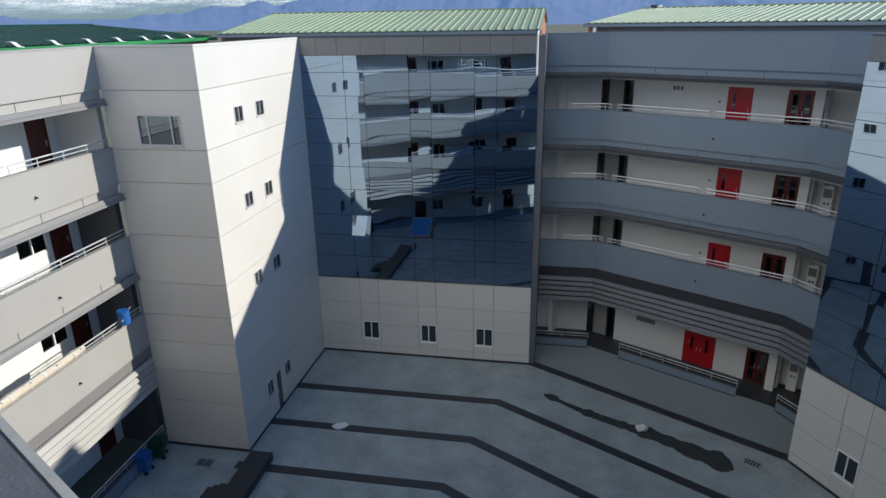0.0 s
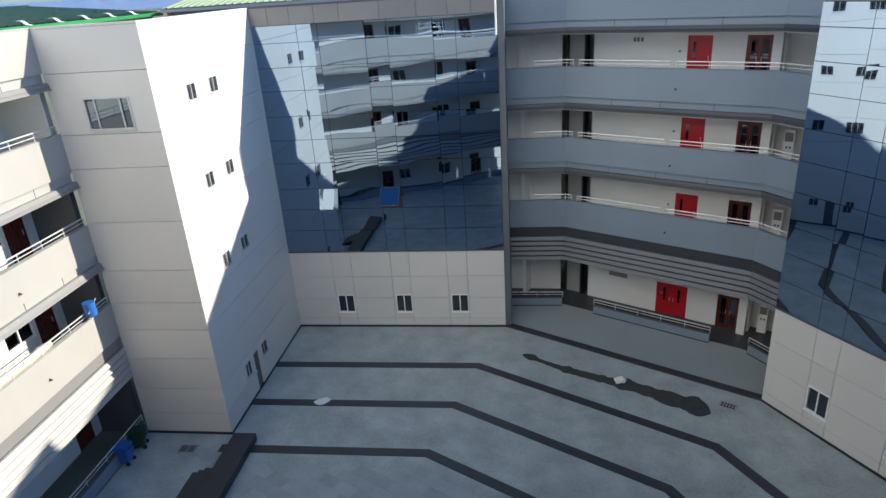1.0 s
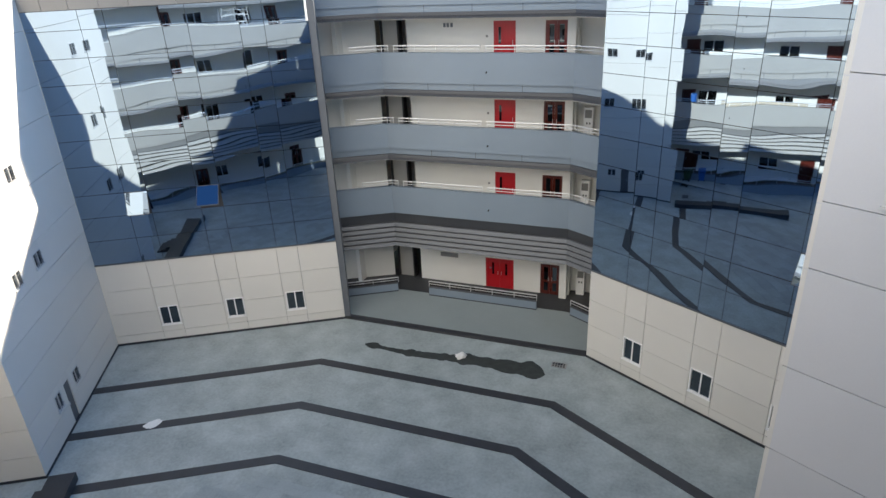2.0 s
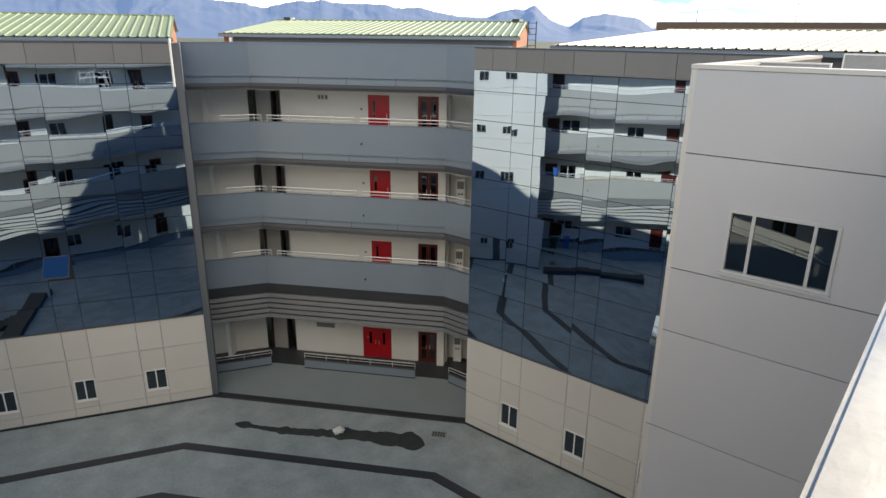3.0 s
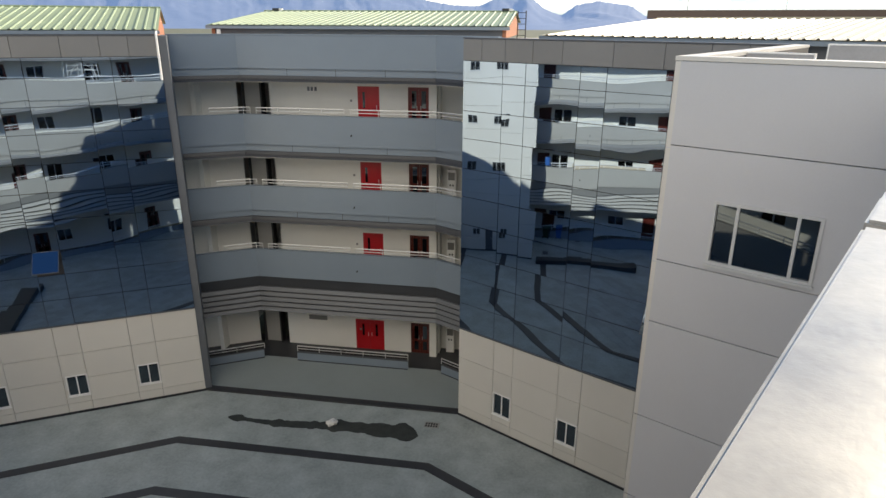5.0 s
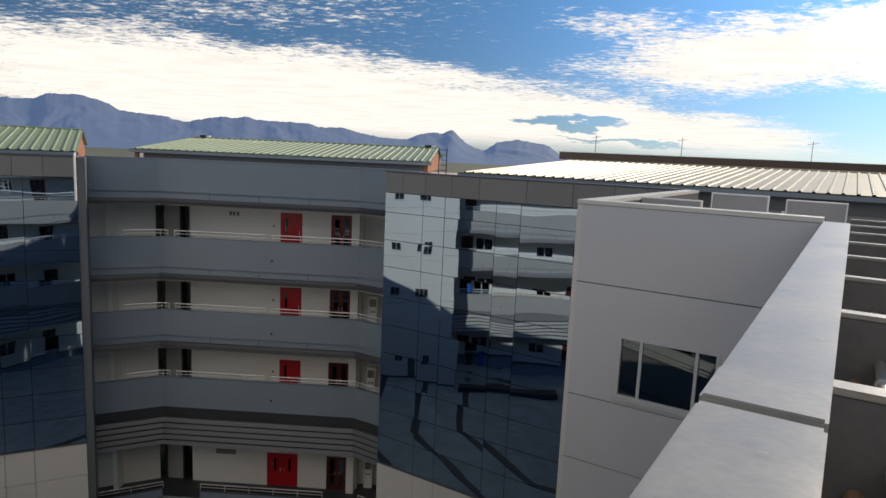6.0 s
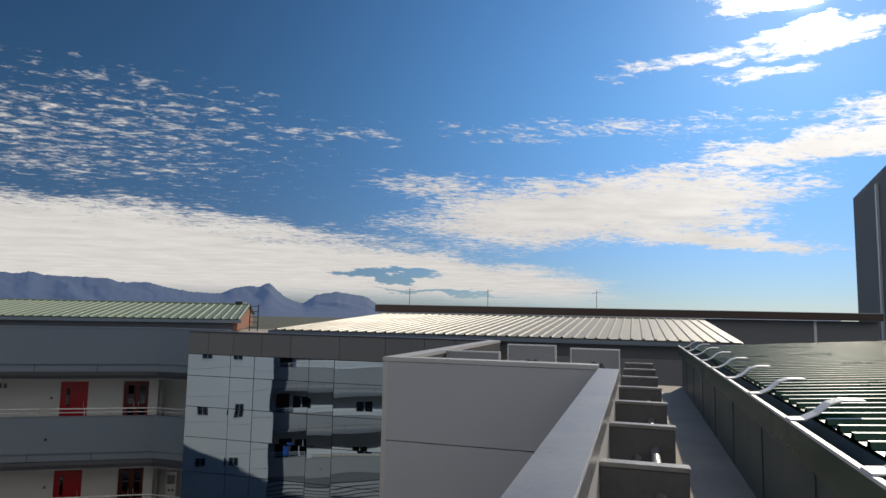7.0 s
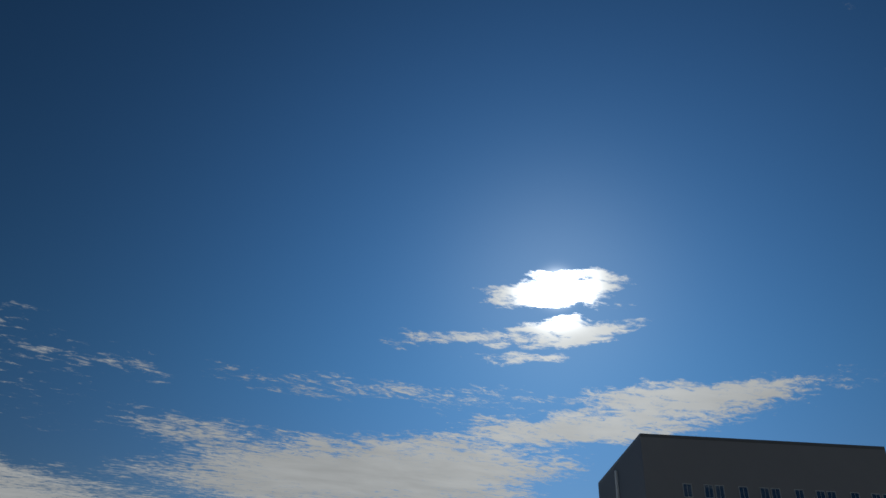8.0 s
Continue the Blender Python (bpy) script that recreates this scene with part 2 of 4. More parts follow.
M_PAPER = mat("white_sack", (0.84, 0.83, 0.80), 0.7, var=0.12, scale=8, bump=0.3)
M_WET = mat("wet_stain", (0.06, 0.066, 0.062), 0.2, var=0.3, scale=2.5, bump=0.05)
M_MOUNT = mat("far_rock_haze", (0.055, 0.06, 0.07), 0.95, var=0.35, scale=0.008, fine=0.05, bump=0)
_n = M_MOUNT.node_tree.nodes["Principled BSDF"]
_n.inputs["Emission Color"].default_value, _n.inputs["Emission Strength"].default_value = (0.11, 0.20, 0.42, 1), 0.40   # bluish glow painted in for the haze of the air between
M_LAND = mat("valley_ground", (0.13, 0.14, 0.10), 0.95, var=0.3, scale=0.01, fine=0.2, bump=0)
M_BLOCK = mat("block_render", (0.22, 0.22, 0.235), 0.7, var=0.1, scale=0.2)
M_TILE = mat("slate_tile", (0.365, 0.405, 0.40), 0.5, var=0.22, scale=0.9, fine=10, bump=0.2, rnd=0.24, dirt=0.18)
M_SPECK = mat("speckled_ledge", (0.10, 0.105, 0.115), 0.7, var=0.5, scale=1.5, fine=70, bump=0.4)
M_TAN = mat("tan_cover", (0.60, 0.52, 0.40), 0.7, var=0.15, scale=3)


# ---- mesh tools ----
def add_box(bm, x0, x1, y0, y1, z0, z1):
    v = [bm.verts.new(p) for p in ((x0, y0, z0), (x1, y0, z0), (x1, y1, z0), (x0, y1, z0), (x0, y0, z1), (x1, y0, z1), (x1, y1, z1), (x0, y1, z1))]
    for f in ((3, 2, 1, 0), (4, 5, 6, 7), (0, 1, 5, 4), (1, 2, 6, 5), (2, 3, 7, 6), (3, 0, 4, 7)):
        bm.faces.new([v[i] for i in f])


def boxes(*specs, bevel=0.0):
    bm = bmesh.new()
    for s in specs:
        add_box(bm, *s)
    if bevel:
        bmesh.ops.bevel(bm, geom=list(bm.edges), offset=bevel, segments=2, affect="EDGES", clamp_overlap=True)
    return bm


def ribbon(pts, depth, z0, z1, side=1):
    """A wall along a line of (x, y) points, of that depth towards the side away from the court."""
    bm = bmesh.new()
    ring = []
    for i, p in enumerate(pts):
        p = Vector(p)
        ways = []
        if i:
            ways.append((p - Vector(pts[i - 1])).normalized())
        if i < len(pts) - 1:
            ways.append((Vector(pts[i + 1]) - p).normalized())
        nn = Vector((0, 0))
        for w in ways:
            nn += Vector((-w.y, w.x))
        nn.normalize()
        c = max(0.3, nn.dot(Vector((-ways[0].y, ways[0].x))))
        q = p + nn * (depth / c) * side
        ring.append([bm.verts.new((p.x, p.y, z0)), bm.verts.new((q.x, q.y, z0)), bm.verts.new((q.x, q.y, z1)), bm.verts.new((p.x, p.y, z1))])
    for a, b in zip(ring, ring[1:]):
        for k in range(4):
            bm.faces.new((a[k], b[k], b[(k + 1) % 4], a[(k + 1) % 4]))
    bm.faces.new(ring[0][::-1])
    bm.faces.new(ring[-1])
    bmesh.ops.recalc_face_normals(bm, faces=list(bm.faces))
    return bm


def add_tube(bm, a, b, r, sides=8):
    a, b = Vector(a), Vector(b)
    turn = (b - a).to_track_quat("Z", "Y").to_matrix()
    rings = [[bm.verts.new(p + turn @ Vector((r * math.cos(2 * math.pi * k / sides), r * math.sin(2 * math.pi * k / sides), 0))) for k in range(sides)] for p in (a, b)]
    for k in range(sides):
        bm.faces.new((rings[0][k], rings[0][(k + 1) % sides], rings[1][(k + 1) % sides], rings[1][k]))
    bm.faces.new(rings[0][::-1])
    bm.faces.new(rings[1])


def tube(a, b, r, sides=8):
    bm = bmesh.new()
    add_tube(bm, a, b, r, sides)
    return bm


def prism(pts, z0, z1):
    bm = bmesh.new()
    lo, hi = [[bm.verts.new((x, y, z)) for x, y in pts] for z in (z0, z1)]
    bm.faces.new(hi)
    bm.faces.new(lo[::-1])
    n = len(pts)
    for i in range(n):
        bm.faces.new((lo[i], lo[(i + 1) % n], hi[(i + 1) % n], hi[i]))
    bmesh.ops.recalc_face_normals(bm, faces=list(bm.faces))
    return bm


def mesh_of(name, bm, material):
    me = bpy.data.meshes.new(name)
    bm.to_mesh(me)
    bm.free()
    me.materials.append(material)
    return me


def part(name, bm, material, parent, label="", at=None):
    """One bmesh as one mesh object under a thing or a part."""
    ob = new(name, mesh_of(name, bm, material))
    ob.parent = parent
    if at is not None:
        ob.matrix_basis = at
    return tagged(ob, label)


def thing(name, m, label, category, group="", kind=""):
    ob = new(name)
    ob.matrix_basis = m
    ob.empty_display_size = 0.3
    return tagged(ob, label, category, group, kind)


def solid(name, bm, material, m, label, category, group="", kind=""):
    ob = new(name, mesh_of(name, bm, material))
    ob.matrix_basis = m
    return tagged(ob, label, category, group, kind)


PIECES = {}


def piece(name, w, d, h, material, parent, place):
    """A slab piece w x d x h with eased edges; alike pieces share one mesh."""
    key = (name, round(w, 3), round(d, 3), round(h, 3), material.name)
    if key not in PIECES:
        PIECES[key] = mesh_of(name, boxes((0, w, 0, d, 0, h)), material)
    ob = new(name, PIECES[key])
    ob.parent = parent
    ob.matrix_basis = place if isinstance(place, Matrix) else Matrix.Translation(place)
    return ob


def facade(origin, towards):
    """The pose of a wall: x along it to the right as seen from the court, y into the building, z up."""
    o, t = Vector((*origin, 0)), Vector((*towards, 0))
    x = (t - o).normalized()
    y = Vector((-x.y, x.x, 0))
    m = Matrix.Identity(4)
    for i in range(3):
        m[i][0], m[i][1], m[i][2], m[i][3] = x[i], y[i], (0, 0, 1)[i], o[i]
    return m


# ---- the plan ----
HALF, TOP, GLASS_LOW, GLASS_TOP = 7.26, 19.2, 5.2, 18.28
A0, A1, TW, FW = (-7.26, 0.0), (-18.66, -6.52), (-13.42, -15.73), (-17.25, -17.93)
SW = (-10.68, -29.31)
mirror = lambda p: (-p[0], p[1])
B0, B1, TE, FE, SE = mirror(A0), mirror(A1), mirror(TW), mirror(FW), mirror(SW)
F_A, F_B, F_C = facade(A1, A0), facade(B0, B1), facade((0, 0), (1, 0))
F_LT, F_LF, F_LW = facade(TW, A1), facade(FW, TW), facade(SW, FW)
F_RT, F_RF, F_RW = facade(B1, TE), facade(TE, FE), facade(FE, SE)
F_S = facade(SE, SW)
LA, LT, LF, LW_LEN = 13.13, 10.60, 4.42, 13.14
JOINTS = (0, 1.24, 2.65, 4.35, 5.89, 7.29, 8.91, 11.2, 13.6, 15.03, 17.48, 19.17)
counts = {"window": 0, "wall": 0, "door": 0}


def number(kind):
    counts[kind] += 1
    return f"{kind}_{counts[kind]}"


# ---- ground ----
court_pts = [A0, B0, B1, TE, FE, SE, SW, FW, TW, A1]
bm = bmesh.new()
verts = [bm.verts.new((*p, 0)) for p in court_pts]
bm.faces.new(verts[::-1])
floor = solid("floor", bm, M_FLOOR, Matrix.Identity(4), "grey stained concrete courtyard paving with dark bands", "floor", kind="structure")
bm = bmesh.new()
bmesh.ops.create_grid(bm, x_segments=24, y_segments=24, size=4200)
solid("ground", bm, M_LAND, pose(0, 0, -0.3), "dull green valley floor reaching to the mountains", "ground", kind="structure")

# dark granite bands that follow the court's walls
def band(name, pts, w, h, material, label):
    return solid(name, ribbon(pts, w, -0.02, h), material, Matrix.Identity(4), label, "paving band", "paving bands", kind="structure")


for bend, y in ((6.42, -4.25), (5.5, -7.86), (4.45, -11.45)):
    run = 11.95 if y > -11 else 10.1
    left = (-bend - run * 0.8660, y - run * 0.5)
    band("paving_band", [left, (-bend, y), (bend, y), (-left[0], left[1])], -0.5, 0.035, M_BAND, "dark granite band set across the paving")
# raised walkway under the corridors, with its kerb
walk_pts = [(-7.29, 0.42), (7.29, 0.42), (11.0, 2.0), (11.0, 6.1), (-11.0, 6.1), (-11.0, 2.0)]
solid("pavement", prism(walk_pts, -0.02, 0.1), M_WALK, Matrix.Identity(4), "smooth blue-grey screed walkway before the ground floor", "pavement", kind="structure")
solid("kerb", ribbon([(-7.29, 0.0), (7.29, 0.0)], 0.42, -0.02, 0.104), M_BAND, Matrix.Identity(4), "dark granite kerb along the walkway", "kerb", kind="structure")


# ---- clad walls ----
def window_unit(F, x0, x1, z0, z1, y=0.0, panes=2, label="white framed sliding window with dark panes", grille=False, fr=0.06, frame_mat=None):
    """A sliding window in a wall: outer frame, mullions, sill, panes."""
    y = min(y, -0.004) if y < 0.2 else y
    w = thing(number("window"), F @ Matrix.Translation((x0, y, z0)), label, "window", kind="structure")
    W, Hh = x1 - x0, z1 - z0
    fm = frame_mat or M_WHITE
    part("window_frame", boxes((0, W, -0.03, 0.07, 0, fr), (0, W, -0.03, 0.07, Hh - fr, Hh), (0, fr, -0.03, 0.07, fr, Hh - fr), (W - fr, W, -0.03, 0.07, fr, Hh - fr)), fm, w)
    part("window_sill", boxes((-0.03, W + 0.03, -0.07, 0.02, -0.05, -0.002)), fm, w)
    cuts = [fr] + ([W / 2] if panes == 2 else [W * 0.24, W * 0.79]) + [W - fr]
    for i, (a, b) in enumerate(zip(cuts, cuts[1:])):
        off = 0.0 if i % 2 else 0.03
        part("pane", boxes((a + 0.02, b - 0.02, off + 0.012, off + 0.02, fr, Hh - fr)), M_PANE, w)
        if i:
            part("mullion", boxes((a - 0.03, a + 0.03, -0.02, 0.06, fr, Hh - fr)), fm, w)
    if grille:
        bm = bmesh.new()
        k = int(W / 0.13)
        for i in range(1, k):
            add_tube(bm, (W * i / k, -0.05, 0.02), (W * i / k, -0.05, Hh - 0.02), 0.012, 6)
        for f in (0.25, 0.75):
            add_tube(bm, (0.02, -0.05, Hh * f), (W - 0.02, -0.05, Hh * f), 0.012, 6)
        part("grille", bm, M_LOUV, w, "thin dark window bars")
    return w


def clad_wall(F, length, rows, cols, holes, thick, label, cladding=None):
    """A wall of cladding panels with recessed joints; holes are (x0, x1, z0, z1)."""
    wall = thing(number("wall"), F, label, "wall", kind="structure")
    lo, hi = rows[0], rows[-1]
    part("wall_core", boxes((0.1, length - 0.1, 0.10, thick, lo, hi)), M_SUB, wall)
    g = 0.011
    for a, b in zip(rows, rows[1:]):
        for c, d in zip(cols, cols[1:]):
            # split a panel round any opening in it
            todo = [(c, d, a, b)]
            for h in holes:
                nxt = []
                for (p, q, r, s) in todo:
                    if h[1] <= p or h[0] >= q or h[3] <= r or h[2] >= s:
                        nxt.append((p, q, r, s))
                        continue
                    if h[0] > p: nxt.append((p, h[0], r, s))
                    if h[1] < q: nxt.append((h[1], q, r, s))
                    m0, m1 = max(p, h[0]), min(q, h[1])
                    if h[2] > r: nxt.append((m0, m1, r, h[2]))
                    if h[3] < s: nxt.append((m0, m1, h[3], s))
                todo = nxt
            for (p, q, r, s) in todo:
                e0 = g if abs(p - c) < 1e-6 and p > 0 else 0
                e1 = g if abs(q - d) < 1e-6 and q < length else 0
                f0 = g if abs(r - a) < 1e-6 else 0
                f1 = g if abs(s - b) < 1e-6 else 0
                if q - p > 0.03 and s - r > 0.03:
                    piece("panel", q - p - e0 - e1, 0.10, s - r - f0 - f1, cladding or M_CREAM, wall, (p + e0, 0, r + f0))
    return wall


# lower walls beneath the curtain walls
A_WIN = [(LA - 10.43, LA - 9.36), (LA - 6.72, LA - 5.70), (LA - 3.28, LA - 2.21)]
low_rows = [0.12, 0.62, 2.03, 3.5, 5.2]
holes = [(a, b, 1.06, 2.27) for a, b in A_WIN]
clad_wall(F_A, LA, low_rows, [0, LA - 10.5, LA - 9.3, LA - 6.85, LA - 5.7, LA - 3.4, LA - 2.2, LA], holes, 0.4, "cream panel base wall under the curtain wall")
for a, b in A_WIN:
    window_unit(F_A, a, b, 1.06, 2.27, 0.05)
B_WIN = [(2.2, 3.26), (5.82, 6.9), (9.45, 10.5)]
clad_wall(F_B, LA, low_rows, [0, 2.14, 3.26, 5.75, 6.92, 9.4, 10.5, LA], [(a, b, 1.05, 2.3) for a, b in B_WIN], 0.4, "cream panel base wall under the curtain wall")
for a, b in B_WIN:
    window_unit(F_B, a, b, 1.05, 2.3, 0.05)
for F in (F_A, F_B):
    solid("baseboard", boxes((0, LA, -0.02, 0.09, 0, 0.118)), M_KERB, F, "black skirting along the wall foot", "skirting", kind="structure")

# west tower: sunlit side with small barred windows, shaded front with one wide window
side_win = []
for z in (15.78, 11.78, 7.78):
    side_win += [(LT - 7.98, LT - 7.2, z, z + 0.72), (LT - 5.85, LT - 5.03, z, z + 0.72)]
ground_win = [(LT - 8.05, LT - 7.42, 1.5, 2.32), (LT - 5.9, LT - 5.2, 1.5, 2.25)]
door_hole = [(LT - 6.95, LT - 6.35, 0.12, 2.25)]
side_rows = [0.12] + list(JOINTS[1:])
clad_wall(F_LT, LT, side_rows, [0, LT], side_win + ground_win + door_hole, 0.4, "cream panel side of the stair tower in the sun")
for a, b, c, d in side_win + ground_win:
    window_unit(F_LT, a, b, c, d, 0.04, 2, "small grey window behind thin dark steel bars", True, 0.04, M_ALU)
dr = thing(number("door"), F_LT @ Matrix.Translation((LT - 6.95, 0.05, 0.12)), "narrow dark metal door in the tower side", "door", kind="structure")
part("door_leaf", boxes((0, 0.6, 0, 0.05, 0, 2.13), bevel=0.006), M_TRIM, dr)
part("handle", boxes((0.08, 0.1, -0.05, -0.005, 0.95, 1.12)), M_STEEL, dr)
FW_WIN = (LF - 3.03, LF - 1.05, 15.2, 16.5)
clad_wall(F_LF, LF, side_rows, [0, LF], [FW_WIN], 0.4, "cream panel front of the stair tower in shade")
window_unit(F_LF, *FW_WIN, 0.05, 3, "wide grey three-light sliding window in the tower", frame_mat=M_ALU)
# east tower, its mirror image
RF_ROWS = [0.12, 1.24, 2.65, 4.35, 5.89, 7.29, 8.91, 11.2, 13.63, 15.08, 17.54, 19.17]
clad_wall(F_RF, LF, RF_ROWS, [0, LF], [(1.10, 3.04, 15.24, 16.55)], 0.4, "cream panel front of the stair tower, greyed for its shade", M_CREAM_SHADE)
window_unit(F_RF, 1.10, 3.04, 15.24, 16.55, 0.05, 3, "wide grey-framed three-light sliding window in the tower", frame_mat=M_ALU)
clad_wall(F_RT, LT, side_rows, [0, LT], [], 0.4, "cream panel side of the stair tower in shade")
for F, n in ((F_LT, LT), (F_LF, LF), (F_RF, LF), (F_RT, LT)):
    solid("baseboard", boxes((0, n, -0.02, 0.09, 0, 0.118)), M_KERB, F, "black skirting along the wall foot", "skirting", kind="structure")
for F, n in ((F_LT, LT), (F_LF, LF), (F_RF, LF), (F_RT, LT)):
    solid("trim", boxes((0.0, n, -0.015, 0.40, TOP - 0.03, TOP + (0.05 if n == LT else 0.054))), M_CREAM, F, "cream metal coping on the tower's top", "coping", kind="structure")
# tower roof slabs
for pts in ([TW, A1, (-24, -9.8), (-22, -20.8), FW], [FE, (22.0, -10.3), (21.4, -8.2), B1, TE]):
    mid = Vector((sum(p[0] for p in pts) / 5, sum(p[1] for p in pts) / 5))
    pts = [tuple(mid + (Vector(p) - mid) * 0.96) for p in pts]
    solid("ceiling", prism(pts, 18.2, 18.4), M_ROOFD, Matrix.Identity(4), "flat concrete tower roof behind its parapet", "roof", kind="structure")


# ---- curtain walls ----
def curtain_wall(F, cols, rows, vents, label):
    wall = thing(number("wall"), F, label, "curtain wall", kind="structure")
    part("wall_core", boxes((0.0, LA, 0.09, 0.45, GLASS_LOW, TOP)), M_SUB, wall)
    rng = random.Random(5)
    for a, b in zip(rows, rows[1:]):
        for c, d in zip(cols, cols[1:]):
            if any(abs(c - v[0]) < 0.05 and abs(a - v[1]) < 0.05 for v in vents):
                continue
            tilt = pose(c + 0.012, 0.0, a + 0.012, rng.uniform(-0.35, 0.35), 0, rng.uniform(-0.35, 0.35))
            piece("pane", round(d - c - 0.024, 3), 0.03, round(b - a - 0.024, 3), M_GLASS, wall, tilt)
    # fascia of grey panels above the glass
    x = 0.0
    for w in FASCIA:
        if x + 0.05 >= LA:
            break
        w = min(w, LA - x)
        piece("panel", w - 0.02, 0.1, TOP - GLASS_TOP - 0.03, M_FASC, wall, (x + 0.01, -0.02, GLASS_TOP + 0.015))
        x += w
    part("ledge", boxes((0, LA, -0.05, 0.1, GLASS_LOW - 0.05, GLASS_LOW)), M_TRIM, wall)
    part("coping", boxes((0, LA, -0.04, 0.45, TOP, TOP + 0.05)), M_TRIM, wall)
    return wall


FASCIA = [1.0, 1.2, 1.35, 1.35, 2.15, 1.95, 1.6, 1.2, 1.4]
ROWS = [GLASS_LOW, 6.6, 7.93, 9.2, 10.74, 12.1, 13.45, 14.85, 16.1, 17.38, GLASS_TOP]
COLS_A = [0.0, LA - 10.63, LA - 9.5, LA - 6.95, LA - 5.77, LA - 3.34, LA - 2.16, LA]
COLS_B = [0.0, 2.1, 3.24, 5.74, 6.86, 9.4, 10.5, LA]
VENTS = [(LA - 10.63, 7.93), (LA - 6.95, 7.93)]
curtain_wall(F_A, COLS_A, ROWS, VENTS, "dark blue reflective curtain wall with wavy panes")
curtain_wall(F_B, COLS_B, ROWS, [(9.4, 7.93)], "dark blue reflective curtain wall with wavy panes")
for F, (x, z), tl, lb in zip((F_A, F_A, F_B), VENTS + [(9.4, 7.93)], (-20, -49, -20), ("top-hung vent light pushed open beside the tower", "top-hung vent light pushed open, reflecting white", "top-hung vent light pushed open, reflecting blue sky")):
    v = thing("vent_window", F @ Matrix.Translation((x, -0.02, z + 1.27)) @ pose(0, 0, 0, tl), lb, "window", "vent lights")
    part("pane", boxes((0.02, 1.12, 0, 0.02, -1.22, -0.03)), M_GLASS, v)
    part("frame", boxes((0, 1.14, 0.0, 0.04, -1.25, -1.22), (0, 1.14, 0, 0.04, -0.03, 0), (0, 0.02, 0, 0.04, -1.22, -0.03), (1.12, 1.14, 0, 0.04, -1.22, -0.03)), M_TRIM, v)
# dark pier that ends each curtain wall beside the corridors
for F, x, y in ((F_A, LA, 0.06), (F_B, 0.02, 0.46)):
    solid("pier", boxes((x, x + 0.35, y, 3.0, 0.1, TOP), bevel=0.01), M_LOUV, F, "tall charcoal metal pier closing the curtain wall", "pier", kind="structure")


# ---- corridor wings ----
LEVELS = ((14.3, 13.46, 15.08), (10.05, 9.68, 11.08), (5.8, 5.58, 7.26))   # floor, parapet's foot, parapet's top


def handrail(F, pts, z, h, label, step=1.35):
    """Steel rail of two bars on posts along a line."""
    r = thing("handrail", F, label, "handrail", "corridor handrails")
    for k, hh in (("top_bar", h), ("middle_bar", h * 0.5)):
        bm = bmesh.new()
        for a, b in zip(pts, pts[1:]):
            add_tube(bm, (*a, z + hh), (*b, z + hh), 0.032 if k == "top_bar" else 0.02, 8)
        part(k, bm, M_STEEL, r)
    for a, b in zip(pts, pts[1:]):
        n = max(1, round((Vector(b) - Vector(a)).length / step))
        for i in range(n + 1):
            if i == n and b != pts[-1]:
                continue
            p = Vector(a).lerp(Vector(b), i / n)
            part("post", tube((p.x, p.y, z), (p.x, p.y, z + h), 0.02, 6), M_STEEL, r)
    return r


def offset_line(pts, d):
    return [(p[0], p[1] + d) for p in pts]


def under_band(parent, line, z, face, shade):
    """Set-back panels under a parapet band, and the flared two-step lip below them."""
    part("recess", ribbon(offset_line(line, 0.10), 0.25, z - 0.36, z), face, parent)
    for (ax, ay), (bx, by) in zip(line, line[1:]):
        n = max(1, round(math.hypot(bx - ax, by - ay) / 2.4))
        for i in range(1, n):
            x, y = ax + (bx - ax) * i / n, ay + (by - ay) * i / n
            part("joint", boxes((x - 0.012, x + 0.012, y + 0.09, y + 0.11, z - 0.36, z - 0.001)), M_SUB, parent)
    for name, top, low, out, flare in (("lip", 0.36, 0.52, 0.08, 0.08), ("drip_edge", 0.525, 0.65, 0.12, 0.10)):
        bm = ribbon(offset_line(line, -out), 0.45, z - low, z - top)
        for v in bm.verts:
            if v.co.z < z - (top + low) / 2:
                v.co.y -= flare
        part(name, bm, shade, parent)


